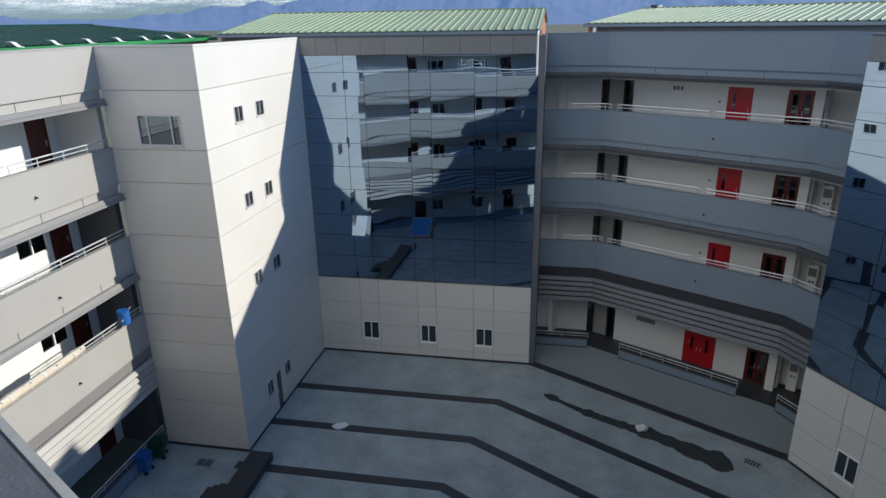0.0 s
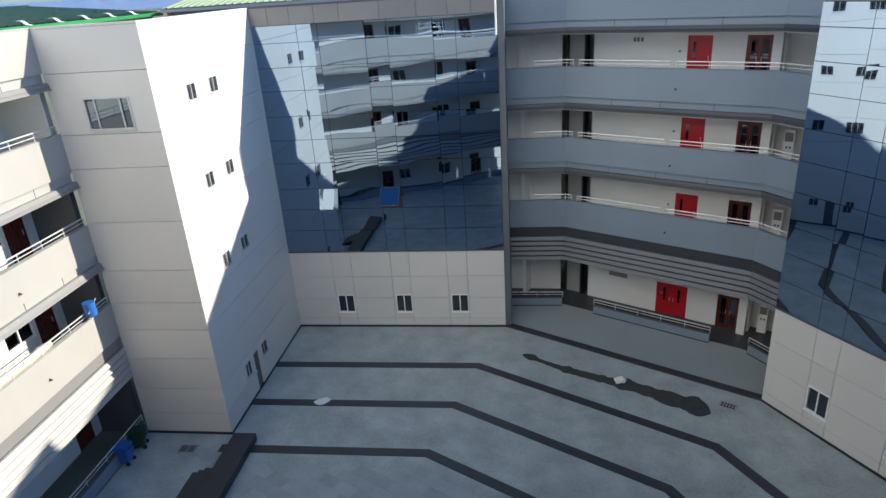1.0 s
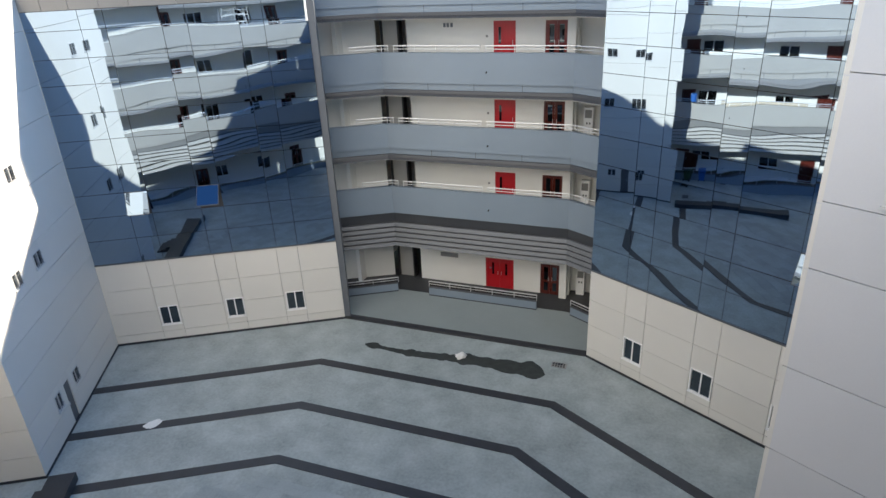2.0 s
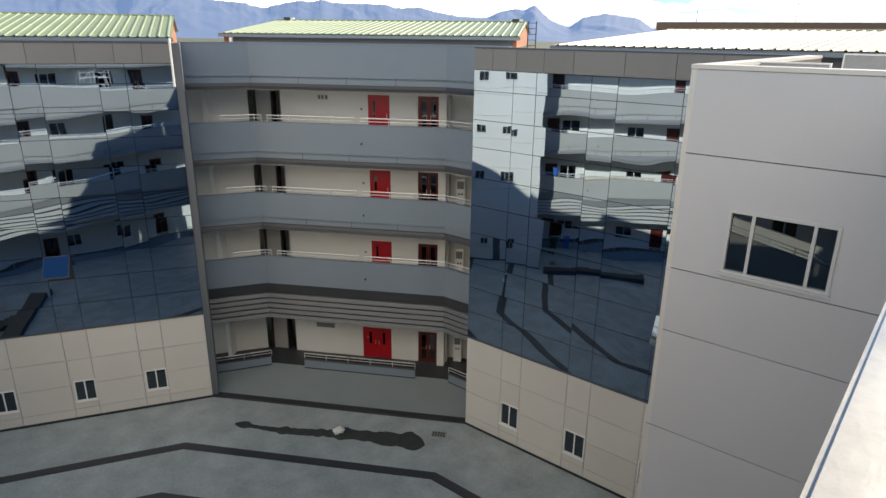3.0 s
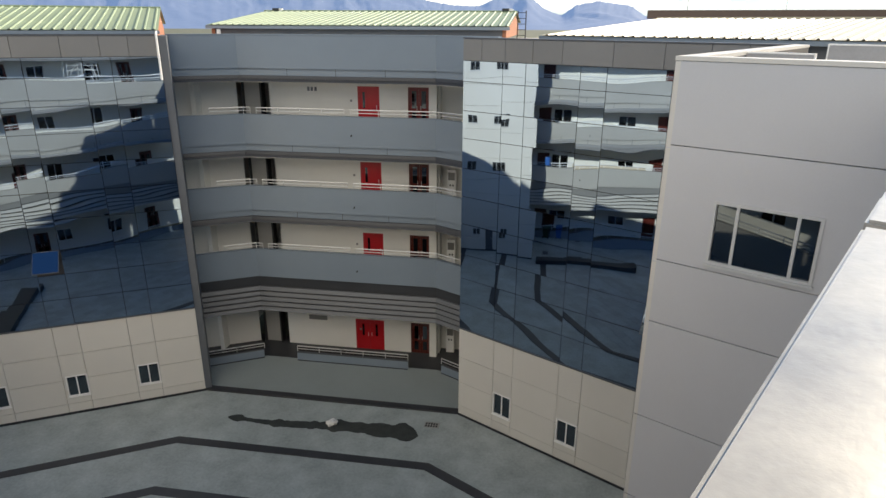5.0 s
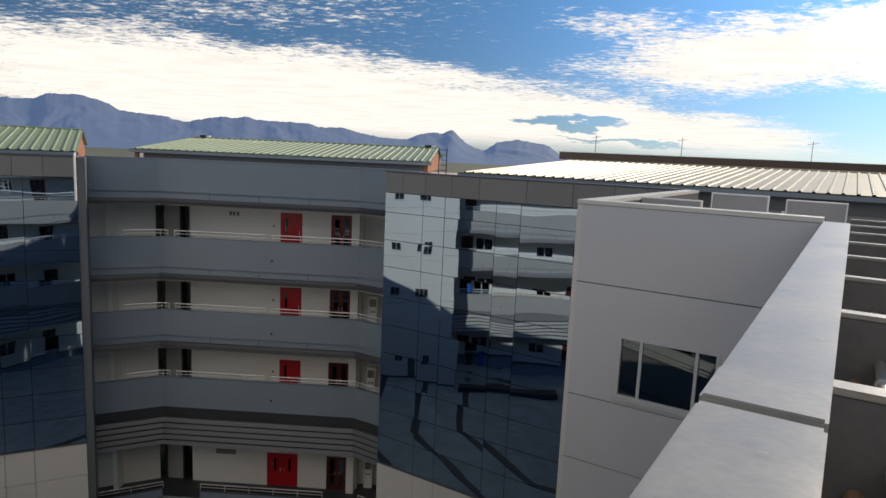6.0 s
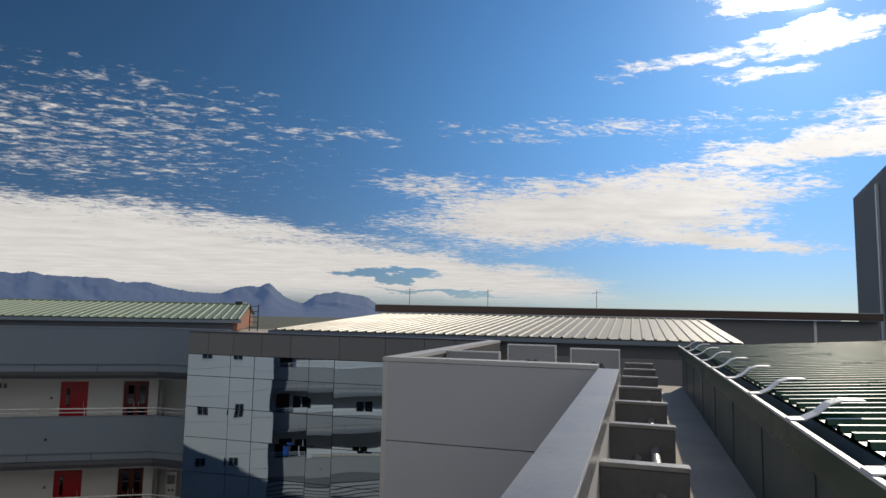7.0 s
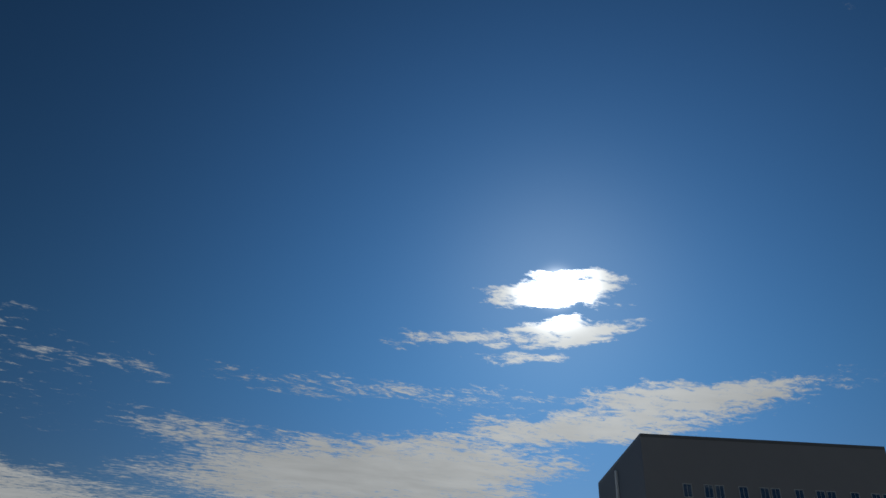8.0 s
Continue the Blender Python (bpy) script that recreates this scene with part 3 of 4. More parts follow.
def corridor(F, line, back, name, cap=None, spouts=(), face=None, shade=None, runs=None):
    """Balcony fronts of all the storeys along a line, their slabs, soffits and rails; back: the depth of the rear wall."""
    x0, x1 = line[0][0], line[-1][0]
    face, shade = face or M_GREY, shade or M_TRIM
    fascia = thing("roof_parapet", F, "grey metal parapet band at roof level", "parapet", "parapets of " + name, "structure")
    part("band", ribbon(line, 0.25, 17.52, TOP - (0.045 if cap else 0)), face, fascia)
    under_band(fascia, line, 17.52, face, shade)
    part("coping", ribbon(offset_line(line, 0.02 if cap else -0.03), 0.9 if cap else 0.32, TOP - 0.04 if cap else TOP, TOP if cap else TOP + 0.05), cap or face, fascia)
    solid("ceiling", prism([(p[0], p[1] + 0.45) for p in line] + [(x1, back), (x0, back)], 16.75, 16.93), M_WALL, F, "white corridor ceiling under the roof", "ceiling", kind="structure")
    for n, (fl, lo, hi) in enumerate(LEVELS):
        for sx in spouts:
            sp = solid("drain_spout", tube((sx, line[1][1] + 0.05, hi - 0.95), (sx, line[1][1] - 0.10, hi - 0.99), 0.04, 10), M_DARK, F, "short dark drain spout in a corridor parapet", "spout", "drain spouts")
        b = thing("balcony_parapet", F, "grey panel balcony parapet of an open corridor", "parapet", "parapets of " + name, "structure")
        part("band", ribbon(line, 0.2, lo, hi), face, b)
        part("coping", ribbon(offset_line(line, -0.02), 0.25, hi, hi + 0.03), face, b)
        if n < 2:
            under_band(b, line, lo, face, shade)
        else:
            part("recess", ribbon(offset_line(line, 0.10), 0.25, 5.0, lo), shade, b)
        if n == 2:
            for k in range(5):
                z = 3.4 + k * 0.33
                bm = ribbon(offset_line(line, -0.10), 0.12, z, z + 0.2)
                for v in bm.verts:
                    if v.co.z > z + 0.1:
                        v.co.y += 0.12
                part("louvre", bm, M_LOUV if face == M_GREY else face, b, "slanted metal louvre blade")
            # backing sheet in the joint-shadow colour paints the dark between the blades
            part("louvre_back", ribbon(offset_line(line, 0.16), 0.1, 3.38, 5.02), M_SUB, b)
        solid("floor_slab", prism([(p[0], p[1] + 0.2) for p in line] + [(x1, back), (x0, back)], fl - 0.25, fl), M_WALK, F, "corridor floor slab", "floor", kind="structure")
        solid("ceiling", prism([(p[0], p[1] + 0.2) for p in line] + [(x1, back), (x0, back)], lo - 0.80, lo - 0.65), M_WALL, F, "white corridor ceiling", "ceiling", kind="structure")
        for run in runs or [[(line[0][0] + 0.05, line[0][1]), (line[-1][0] - 0.05, line[-1][1])]]:
            handrail(F, offset_line(run, 0.1), hi + 0.03, 0.34, "brushed steel handrail on a corridor parapet")


def panel_door(F, x0, x1, z, h, y, material, leaves, label, slots=True, glazed=False):
    d = thing(number("door"), F @ Matrix.Translation((x0, y, z)), label, "door", kind="structure")
    W = x1 - x0
    part("door_frame", boxes((0, 0.06, -0.04, 0.06, 0, h), (W - 0.06, W, -0.04, 0.06, 0, h), (0.06, W - 0.06, -0.04, 0.06, h - 0.06, h)), material, d)
    lw = (W - 0.12) / leaves
    for i in range(leaves):
        a = 0.06 + i * lw
        leaf = part("door_leaf", boxes((a + 0.004, a + lw - 0.004, -0.01, 0.035, 0.01, h - 0.065), bevel=0.004), material, d)
        if glazed:
            part("pane", boxes((a + 0.14, a + lw - 0.14, -0.018, -0.011, h * 0.48, h - 0.2)), M_PANE, leaf)
            part("pane", boxes((a + 0.14, a + lw - 0.14, -0.018, -0.011, 0.25, h * 0.4)), M_PANE, leaf)
        elif slots:
            c = a + lw / 2 + (0.0 if leaves == 2 else -0.28)
            part("pane", boxes((c - 0.07, c + 0.07, -0.018, -0.011, h * 0.46, h - 0.32)), M_PANE, leaf, "narrow dark glass slot")
        hx = a + lw - 0.12 if i == 0 else a + 0.1
        part("handle", boxes((hx, hx + 0.02, -0.06, -0.012, 0.95, 1.2)), M_STEEL, leaf)
    return d


# north wing
C_LINE = [(-8.3, 2.33), (-5.35, 4.0), (5.35, 4.0), (8.6, 2.16)]
C_RAILS = [[(-6.9, 3.12), (-5.35, 4.0), (-4.95, 4.0)], [(-4.6, 4.0), (0.35, 4.0)], [(0.7, 4.0), (5.35, 4.0), (8.3, 2.33)]]
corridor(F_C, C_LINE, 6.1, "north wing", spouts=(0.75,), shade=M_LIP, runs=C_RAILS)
LV = ((14.3, 2.2), (10.05, 2.2), (5.8, 2.15), (0.1, 2.1))
for n, (z, h) in enumerate(LV):
    ground = n == 3
    top = (16.75, 12.65, 8.88, 3.6)[n]
    d0, d1 = (-0.14, 1.70) if ground else (0.56, 1.8)
    w = thing(number("wall"), F_C @ Matrix.Translation((0, 6.1, z)), "white plastered corridor rear wall", "wall", kind="structure")
    hh = top - z
    part("plaster", boxes((-4.64, d0, 0, 0.2, 0, hh), (d0, d1, 0, 0.2, h, hh), (d1, 3.42, 0, 0.2, 0, hh), (3.42, 4.66, 0, 0.2, h, hh)), M_WALL, w)
    part("pilaster", boxes((4.66, 5.1, -0.35, 0.2, 0, hh)), M_WALL, w)
    # recess wall runs on to x 16, out of view, to block stray sun
    part("recess_wall", boxes((5.1, 16, 0.9, 1.1, 0, hh), (5.1, 5.2, 0.2, 0.9, 0, hh)), M_WALL, w)
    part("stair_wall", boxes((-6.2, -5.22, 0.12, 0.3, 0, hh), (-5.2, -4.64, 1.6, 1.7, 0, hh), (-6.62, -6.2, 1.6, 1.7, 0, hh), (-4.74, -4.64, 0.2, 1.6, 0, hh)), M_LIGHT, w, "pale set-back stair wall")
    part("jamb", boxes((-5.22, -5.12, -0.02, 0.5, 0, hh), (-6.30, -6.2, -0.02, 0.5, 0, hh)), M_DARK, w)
    solid("wall_end", ribbon([(-11.4, 3.6), (-6.62, 6.1)], 0.2, z, top), M_WALL, F_C, "white wall of the corridor's angled end", "wall", kind="structure")
    if ground:
        panel_door(F_C, d0, d1, z, h, 6.14, M_RED, 2, "closed bright red double door with narrow glass slots")
    else:
        panel_door(F_C, d0, d1, z, h, 6.14, M_RED, 1, "closed bright red door with a narrow glass slot")
    panel_door(F_C, 3.44, 4.64, z, h, 6.14, M_BROWN if n else M_MAROON, 2, "closed mahogany double door with glazed leaves", glazed=True)
    if n:
        u = thing("air_unit", F_C @ Matrix.Translation((5.6, 6.45, z)), "white upright air conditioning cabinet in a recess", "air conditioner", "air units")
        part("body", boxes((0, 0.5, 0, 0.4, 0.05, 1.85), bevel=0.02), M_WHITE, u)
        part("grille", boxes((0.06, 0.44, -0.012, -0.001, 1.25, 1.7)), M_FASC, u)
        for x in (0.14, 0.30):
            part("knob", boxes((x, x + 0.08, -0.02, -0.001, 0.9, 1.0)), M_DARK, u)
        part("base", boxes((0.02, 0.48, 0.02, 0.38, 0, 0.05)), M_DARK, u)
    box = solid("wall_switch", boxes((0, 0.12, -0.04, 0, 0, 0.12), bevel=0.01), M_FASC, F_C @ Matrix.Translation((0.12, 6.099, z + 1.35)), "small grey switch box on the wall", "switch", "wall switches")
sg = thing("wall_sign", F_C @ Matrix.Translation((-2.35, 6.06, 16.2)), "short row of dark sign characters high on the wall", "sign")
for x in (0.0, 0.2, 0.42):
    part("bar", boxes((x, x + 0.13, 0, 0.038, 0, 0.22)), M_LOUV, sg)
solid("notice_board", boxes((-3.2, -2.0, 6.07, 6.098, 1.95, 2.25)), M_FASC, F_C, "pale grey notice strip on the wall", "sign")
# ground-floor plinths with rails
for pts in ([(-8.3, 2.35), (-5.45, 3.98)], [(-3.3, 3.98), (3.65, 3.98)], [(5.7, 3.9), (8.2, 2.5)]):
    b = thing("balcony_parapet", F_C, "low grey plinth wall along the walkway", "parapet", kind="structure")
    part("band", ribbon(pts, 0.18, 0.1, 0.66), M_GREY, b)
    part("coping", ribbon(offset_line(pts, -0.03), 0.24, 0.66, 0.70), M_TRIM, b)
    part("skirting", ribbon(offset_line(pts, -0.015), 0.05, 0.1, 0.16), M_KERB, b)
    handrail(F_C, offset_line(pts, 0.09), 0.70, 0.36, "steel handrail on a low plinth wall", 1.5)
    solid("stair_rail_panel", ribbon(offset_line(pts, 0.13), 0.02, 0.70, 0.98), M_DARK, F_C, "dark infill panel behind the rail", "rail panel")

# white downpipe where the curtain wall meets the north wing
dp = thing("downpipe", F_A @ Matrix.Translation((LA - 0.06, -0.14, 17.2)), "white rain pipe at the curtain wall's top corner", "pipe")
part("tube", tube((0, 0, 0), (0, 0, 2.05), 0.05, 10), M_WHITE, dp)
part("elbow", tube((0, 0, 2.03), (0, 0.5, 2.2), 0.05, 10), M_WHITE, dp)
part("bracket", boxes((-0.08, 0.08, -0.02, 0.14, 1.0, 1.04)), M_STEEL, dp)

# darker tiled corridor floor of the ground storey, and the flat roof deck above the top corridor
solid("floor_slab", prism([(-9.5, 3.2), (-5.35, 4.25), (5.35, 4.25), (9.5, 3.2), (9.5, 6.98), (-9.5, 6.98)], 0.05, 0.125), M_BAND, F_C, "dark polished corridor floor at ground level", "floor", kind="structure")
solid("ceiling", boxes((-10, 11, 4.3, 11.9, 18.9, 19.0)), M_ROOFD, F_C, "flat concrete roof deck of the north wing", "roof", kind="structure")
# end walls added to block sun leaking in behind the curtain wall
for sx in (-1, 1):
    x = sorted((8.36 * sx, 8.62 * sx))
    solid("wall_end", boxes((x[0], x[1], 0.75 if sx > 0 else 4.5, 11.9, 0, 18.9)), M_WALL, F_C, "plain white wall added to close the corridor's end against the sun", "wall", kind="structure")


# ---- west wing and south wing ----
L_LINE = [(-0.2, 0.0), (LW_LEN - 0.004, 0.0)]
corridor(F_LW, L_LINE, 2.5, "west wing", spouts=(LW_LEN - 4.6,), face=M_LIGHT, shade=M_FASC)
solid(number("wall"), boxes((LW_LEN + 0.02, LW_LEN + 0.3, 0.42, 8.0, 14.3, 19.1)), M_WALL, F_LW, "white flank wall at the top corridor's end", "wall", kind="structure")
# charcoal colour stands in for the unlit openings of the lower storeys
solid(number("wall"), boxes((LW_LEN + 0.02, LW_LEN + 0.3, 0.42, 8.0, 0, 14.296)), M_TRIM, F_LW, "tower flank coloured dark for the unlit openings at the corridor's end", "wall", kind="structure")
S_LEN = 21.36
S_LINE = [(0.0, 0.0), (S_LEN, 0.0)]
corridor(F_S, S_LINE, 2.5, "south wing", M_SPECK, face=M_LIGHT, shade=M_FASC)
solid("trim", boxes((0.4, S_LEN, 0.0, 0.018, TOP - 0.03, TOP + 0.004)), M_CONC, F_S, "pale edge strip of the south parapet", "coping", kind="structure")


def rear_wall(F, length, doors, windows, label, plain=False):
    for n, (z, h) in enumerate(LV):
        top = (16.75, 12.65, 8.88, 3.6)[n]
        w = thing(number("wall"), F @ Matrix.Translation((0, 2.5, z)), label, "wall", kind="structure")
        wins = [] if plain and n == 0 else windows
        cuts = sorted([(a, b, 0.0, h) for a, b in doors] + [(a, b, 0.95, 2.1) for a, b in wins])
        x, specs = -0.2, []
        for a, b, lo, hi in cuts:
            specs += [(x, a, 0, 0.2, 0, top - z), (a, b, 0, 0.2, hi, top - z)]
            if lo:
                specs.append((a, b, 0, 0.2, 0, lo))
            x = b
        specs.append((x, length, 0, 0.2, 0, top - z))
        part("plaster", boxes(*specs), M_WALL, w)
        for a, b in doors:
            panel_door(F, a, b, z, h, 2.55, M_BROWN, 1 if plain else 2, "closed dark mahogany corridor door", slots=False, glazed=not plain)
        for a, b in wins:
            window_unit(F, a, b, z + 0.95, z + 2.1, 2.55, 2)


rear_wall(F_LW, LW_LEN, [(1.0, 2.2), (LW_LEN - 1.7, LW_LEN - 0.55)], [(4.0, 5.6), (LW_LEN - 3.5, LW_LEN - 1.9)], "white plastered corridor rear wall in the sun", True)
rear_wall(F_S, S_LEN, [(4.0, 5.2), (14.6, 15.8)], [(7.4, 8.9), (12.0, 13.4)], "white plastered corridor rear wall in the sun")
for F, pts, n in ((F_LW, [(-0.2, 0.05), (LW_LEN, 0.05)], 0), (F_S, [(0, 0.05), (S_LEN, 0.05)], 1)):
    b = thing("balcony_parapet", F, "low grey plinth wall along the walkway", "parapet", kind="structure")
    part("band", ribbon(pts, 0.18, 0.0, 0.66), M_GREY, b)
    part("coping", ribbon(offset_line(pts, -0.03), 0.24, 0.66, 0.70), M_TRIM, b)
    handrail(F, offset_line(pts, 0.09), 0.70, 0.36, "steel handrail on a low plinth wall", 1.5)
# unseen rear faces that close the wings; north one overlong to block sun
for F, x0, x1, y in ((F_LW, -3, LW_LEN + 4, 6.0), (F_S, -3, S_LEN + 3, 6.0), (F_C, -30, 30, 12.0)):
    solid(number("wall"), boxes((x0, x1, y, y + 0.3, 0, 19.0)), M_WALL, F, "plain unseen rear wall of the wing", "wall", kind="structure")
solid("ceiling", boxes((-1, S_LEN + 1, 0.25, 6.0, 18.55, 18.7)), M_ROOFD, F_S, "flat concrete roof deck of the south wing", "roof", kind="structure")

# ---- east wing, at whose parapet the camera stands ----
RW = LW_LEN
wall_e = thing(number("wall"), F_RW, "grey panel wall of the east wing", "wall", kind="structure")
part("wall_core", boxes((0.0, RW - 0.3, 0.08, 0.38, 0, 18.98)), M_CREAM, wall_e)
par = thing("parapet", F_RW, "weathered concrete parapet with jointed coping slabs", "parapet", kind="structure")
for a, b in ((0.0, 9.95), (9.965, 10.40), (10.43, RW - 0.05)):
    lift = 0.012 if a > 9 and a < 10 else 0.0
    ob = part("coping", boxes((a, b, 0.0, 0.40, 18.985, 19.2 + lift), bevel=0.012), M_CONC, par)
part("rendered_face", boxes((0, RW, 0.382, 0.395, 17.9, 18.98)), M_WALL, par)
solid("roof_deck", boxes((-9, RW + 2, 0.40, 2.1, 17.85, 18.05)), M_ROOFD, F_RW, "dusty concrete roof walkway behind the parapet", "roof", kind="structure")


def fin(x):
    f = thing("concrete_fin", F_RW @ Matrix.Translation((x, 0.40, 18.05)), "low concrete fin standing on the roof walkway, faces coloured dark for shade", "fin", "roof fins")
    # dark body and pale cap paint the shaded faces and the sunlit top
    part("body", boxes((0, 0.13, 0, 0.735, 0, 0.84), bevel=0.008), M_CONCD, f)
    part("cap", boxes((-0.014, 0.144, 0.0, 0.745, 0.84, 0.88), bevel=0.008), M_CONC, f, "cap coloured pale for the sunlit top")
    return f


for k in range(8):
    fin(8.87 - 2.13 * k)
for y, r, x0, x1, z, mt, lb in ((0.91, 0.047, -6, 10.6, 18.66, M_PIPE, "galvanised pipe along the roof walkway"), (0.715, 0.045, -6, 10.6, 18.55, M_PIPE, "galvanised pipe along the roof walkway"), (0.56, 0.047, 6.70, 10.2, 18.37, M_RUST, "rusty pipe stub on the roof walkway")):
    p = thing("roof_pipe", F_RW, lb, "pipe", "roof pipes")
    part("tube", tube((x0, y, z), (x1, y, z), r, 16), mt, p)
    for x in (x0 + 1.0, x0 + 5.2, x0 + 13.4):
        if x < x1:
            part("collar", tube((x, y, z), (x + 0.06, y, z), r + 0.012, 16), mt, p)
    for x in (8.87, 6.74, 4.61):
        if x > x0:
            part("mortar_seal", tube((x + 0.128, y, z), (x + 0.136, y, z), r + 0.014, 12), M_CONCD, p, "rough mortar round the pipe")
# gutter wall
gut = thing("roof_gutter", F_RW, "dark green metal gutter and upstand beside the roof walkway", "gutter")
part("upstand", boxes((-9, RW + 2, 2.08, 2.16, 18.05, 19.18)), M_UPST, gut)
part("trough", boxes((-9, RW + 2, 1.98, 2.0, 19.04, 19.30), (-9, RW + 2, 2.0, 2.30, 19.04, 19.06), (-9, RW + 2, 2.30, 2.32, 19.04, 19.30)), M_ROOFD2, gut)
part("edge", boxes((-9, RW + 2, 1.965, 2.005, 19.30, 19.325)), M_WHITE, gut, "pale folded gutter edge")
for k in range(9):
    part("seam", boxes((-7 + k * 2.3, -6.96 + k * 2.3, 2.068, 2.078, 18.06, 19.03)), M_UPST, gut)


def strap(F, x, y, z):
    """A bent strap from the gutter's edge up onto the roof."""
    s = thing("gutter_strap", F @ Matrix.Translation((x, y, z)), "bent pale metal strap between gutter and roof", "strap", "gutter straps")
    bm = bmesh.new()
    prof = [(-0.01, 0.0), (0.10, 0.008), (0.2, 0.06), (0.30, 0.15), (0.40, 0.185), (0.56, 0.19)]
    rows = []
    for y, z in prof:
        rows.append([bm.verts.new((xx, y, z + dz)) for xx, dz in ((0, 0), (0.2, 0), (0.2, 0.012), (0, 0.012))])
    for a, b in zip(rows, rows[1:]):
        for k in range(4):
            bm.faces.new((a[k], a[(k + 1) % 4], b[(k + 1) % 4], b[k]))
    bm.faces.new(rows[0])
    bm.faces.new(rows[-1][::-1])
    bmesh.ops.recalc_face_normals(bm, faces=list(bm.faces))
    part("plate", bm, M_WHITE, s)


for k in range(11):
    strap(F_RW, -7.55 + 1.985 * k, 1.98, 19.325)
for k in range(12):
    strap(F_LW, 0.6 + 1.985 * k, 1.0, 19.30)


# ---- metal roofs ----
def metal_roof(F, x0, x1, y0, z0, y1, z1, material, label, gable=None, pitch=0.42, back=6.0, drop=0.0):
    """A ribbed sheet roof from eave to ridge, with its rear slope, eave trim, ridge cap and gable ends."""
    r = thing("metal_roof", F, label, "roof", "metal roofs", "structure")
    bm = bmesh.new()
    prof, x = [], x0
    while x < x1:
        for dx, dz in ((0, 0), (pitch * 0.70, 0), (pitch * 0.78, 0.045), (pitch * 0.92, 0.045)):
            if x + dx < x1:
                prof.append((x + dx, dz))
        x += pitch
    prof.append((x1, 0))
    lines = [[bm.verts.new((px, y, z + dz)) for px, dz in prof] for y, z in ((y0, z0), (y1, z1), (y1 + back, z1 - back * (z1 - z0) / (y1 - y0)))]
    under = [[bm.verts.new((px, y, z - 0.03)) for px in (x0, x1)] for y, z in ((y0, z0), (y1, z1), (y1 + back, z1 - back * (z1 - z0) / (y1 - y0)))]
    for a, b in zip(lines, lines[1:]):
        for i in range(len(prof) - 1):
            bm.faces.new((a[i], a[i + 1], b[i + 1], b[i]))
    for a, b in zip(under, under[1:]):
        bm.faces.new((a[0], b[0], b[1], a[1]))
    part("sheet", bm, material, r)
    part("eave_trim", boxes((x0 - 0.05, x1 + 0.05, y0 + 0.02, y0 + 0.06, z0 - 0.20, z0 - 0.035)), M_GREY if gable is None else gable, r)
    part("ridge_cap", tube((x0, y1, z1 + 0.03), (x1, y1, z1 + 0.03), 0.06, 6), material, r)
    for xe in (x0 + 0.15, x1 - 0.35):
        b2 = bmesh.new()
        vs = [[b2.verts.new((xe + dx, y, z)) for y, z in ((y0 + 0.3, z0 - 0.6), (y0 + 0.3, z0 - 0.0), (y1, z1 - 0.05), (y1 + back - 0.3, z0), (y1 + back - 0.3, z0 - 0.6))] for dx in (0, 0.2)]
        b2.faces.new(vs[0])
        b2.faces.new(vs[1][::-1])
        for i in range(5):
            b2.faces.new((vs[0][i], vs[0][(i + 1) % 5], vs[1][(i + 1) % 5], vs[1][i]))
        bmesh.ops.recalc_face_normals(b2, faces=list(b2.faces))
        part("gable", b2, M_BRICK, r, "brick gable end")
    # wall coloured dark to paint the shaded gap under the eave
    part("eave_wall", boxes((x0 + 0.35, x1 - 0.35, y0 + 0.35, y0 + 0.5, z0 - 0.7, z0 - 0.02)), M_LOUV, r)
    return r


metal_roof(F_A, -5.0, LA + 0.05, 0.3, 19.47, 8.0, 20.56, M_ROOFG, "pale green ribbed metal roof above the curtain wall")
metal_roof(F_C, -8.0, 8.85, 6.0, 19.69, 14.0, 20.52, M_ROOFG, "pale green ribbed metal roof of the north wing")
metal_roof(F_B, 3.1, 21.9, 1.2, 19.37, 14.0, 20.12, M_ROOFW, "sunlit cream ribbed metal roof beside the north wing")
metal_roof(F_LW, -1.0, LW_LEN + 12.0, 1.3, 19.32, 9.0, 20.05, M_ROOFD2, "dark green ribbed metal roof of the west wing", M_GREEN)
metal_roof(F_RW, -7.6, RW + 3, 2.22, 19.33, 7.5, 19.66, M_ROOFD2, "dark green ribbed metal roof glinting in the sun", None, 0.34)
# green gutter of the west wing
g = thing("roof_gutter", F_LW, "bright green metal gutter along the west wing's eaves", "gutter")
part("trough", boxes((-1.0, LW_LEN + 12.0, 1.02, 1.3, 19.12, 19.30), bevel=0.02), M_GREEN, g)

# small boxes on the north roof's ridge, and a lamp under its eave
for x in (-7.4, 7.9):
    bx = thing("ridge_box", F_C @ Matrix.Translation((x, 13.9, 20.56)), "small dark box with a pale end on the roof ridge", "roof box", "ridge boxes")
    part("body", boxes((0, 0.45, 0, 0.25, 0, 0.16), bevel=0.01), M_LIP, bx)
    part("end_cap", boxes((0.452, 0.68, 0.02, 0.23, 0, 0.14), bevel=0.01), M_WHITE, bx)
lamp = thing("roof_lamp", F_C @ Matrix.Translation((-7.25, 5.7, 19.0)), "small white lamp housing on the roof under the eave", "lamp")
part("stand", boxes((0.06, 0.12, 0.04, 0.10, 0, 0.2)), M_TRIM, lamp)
part("housing", boxes((0, 0.18, 0, 0.14, 0.2, 0.46), bevel=0.02), M_WHITE, lamp)

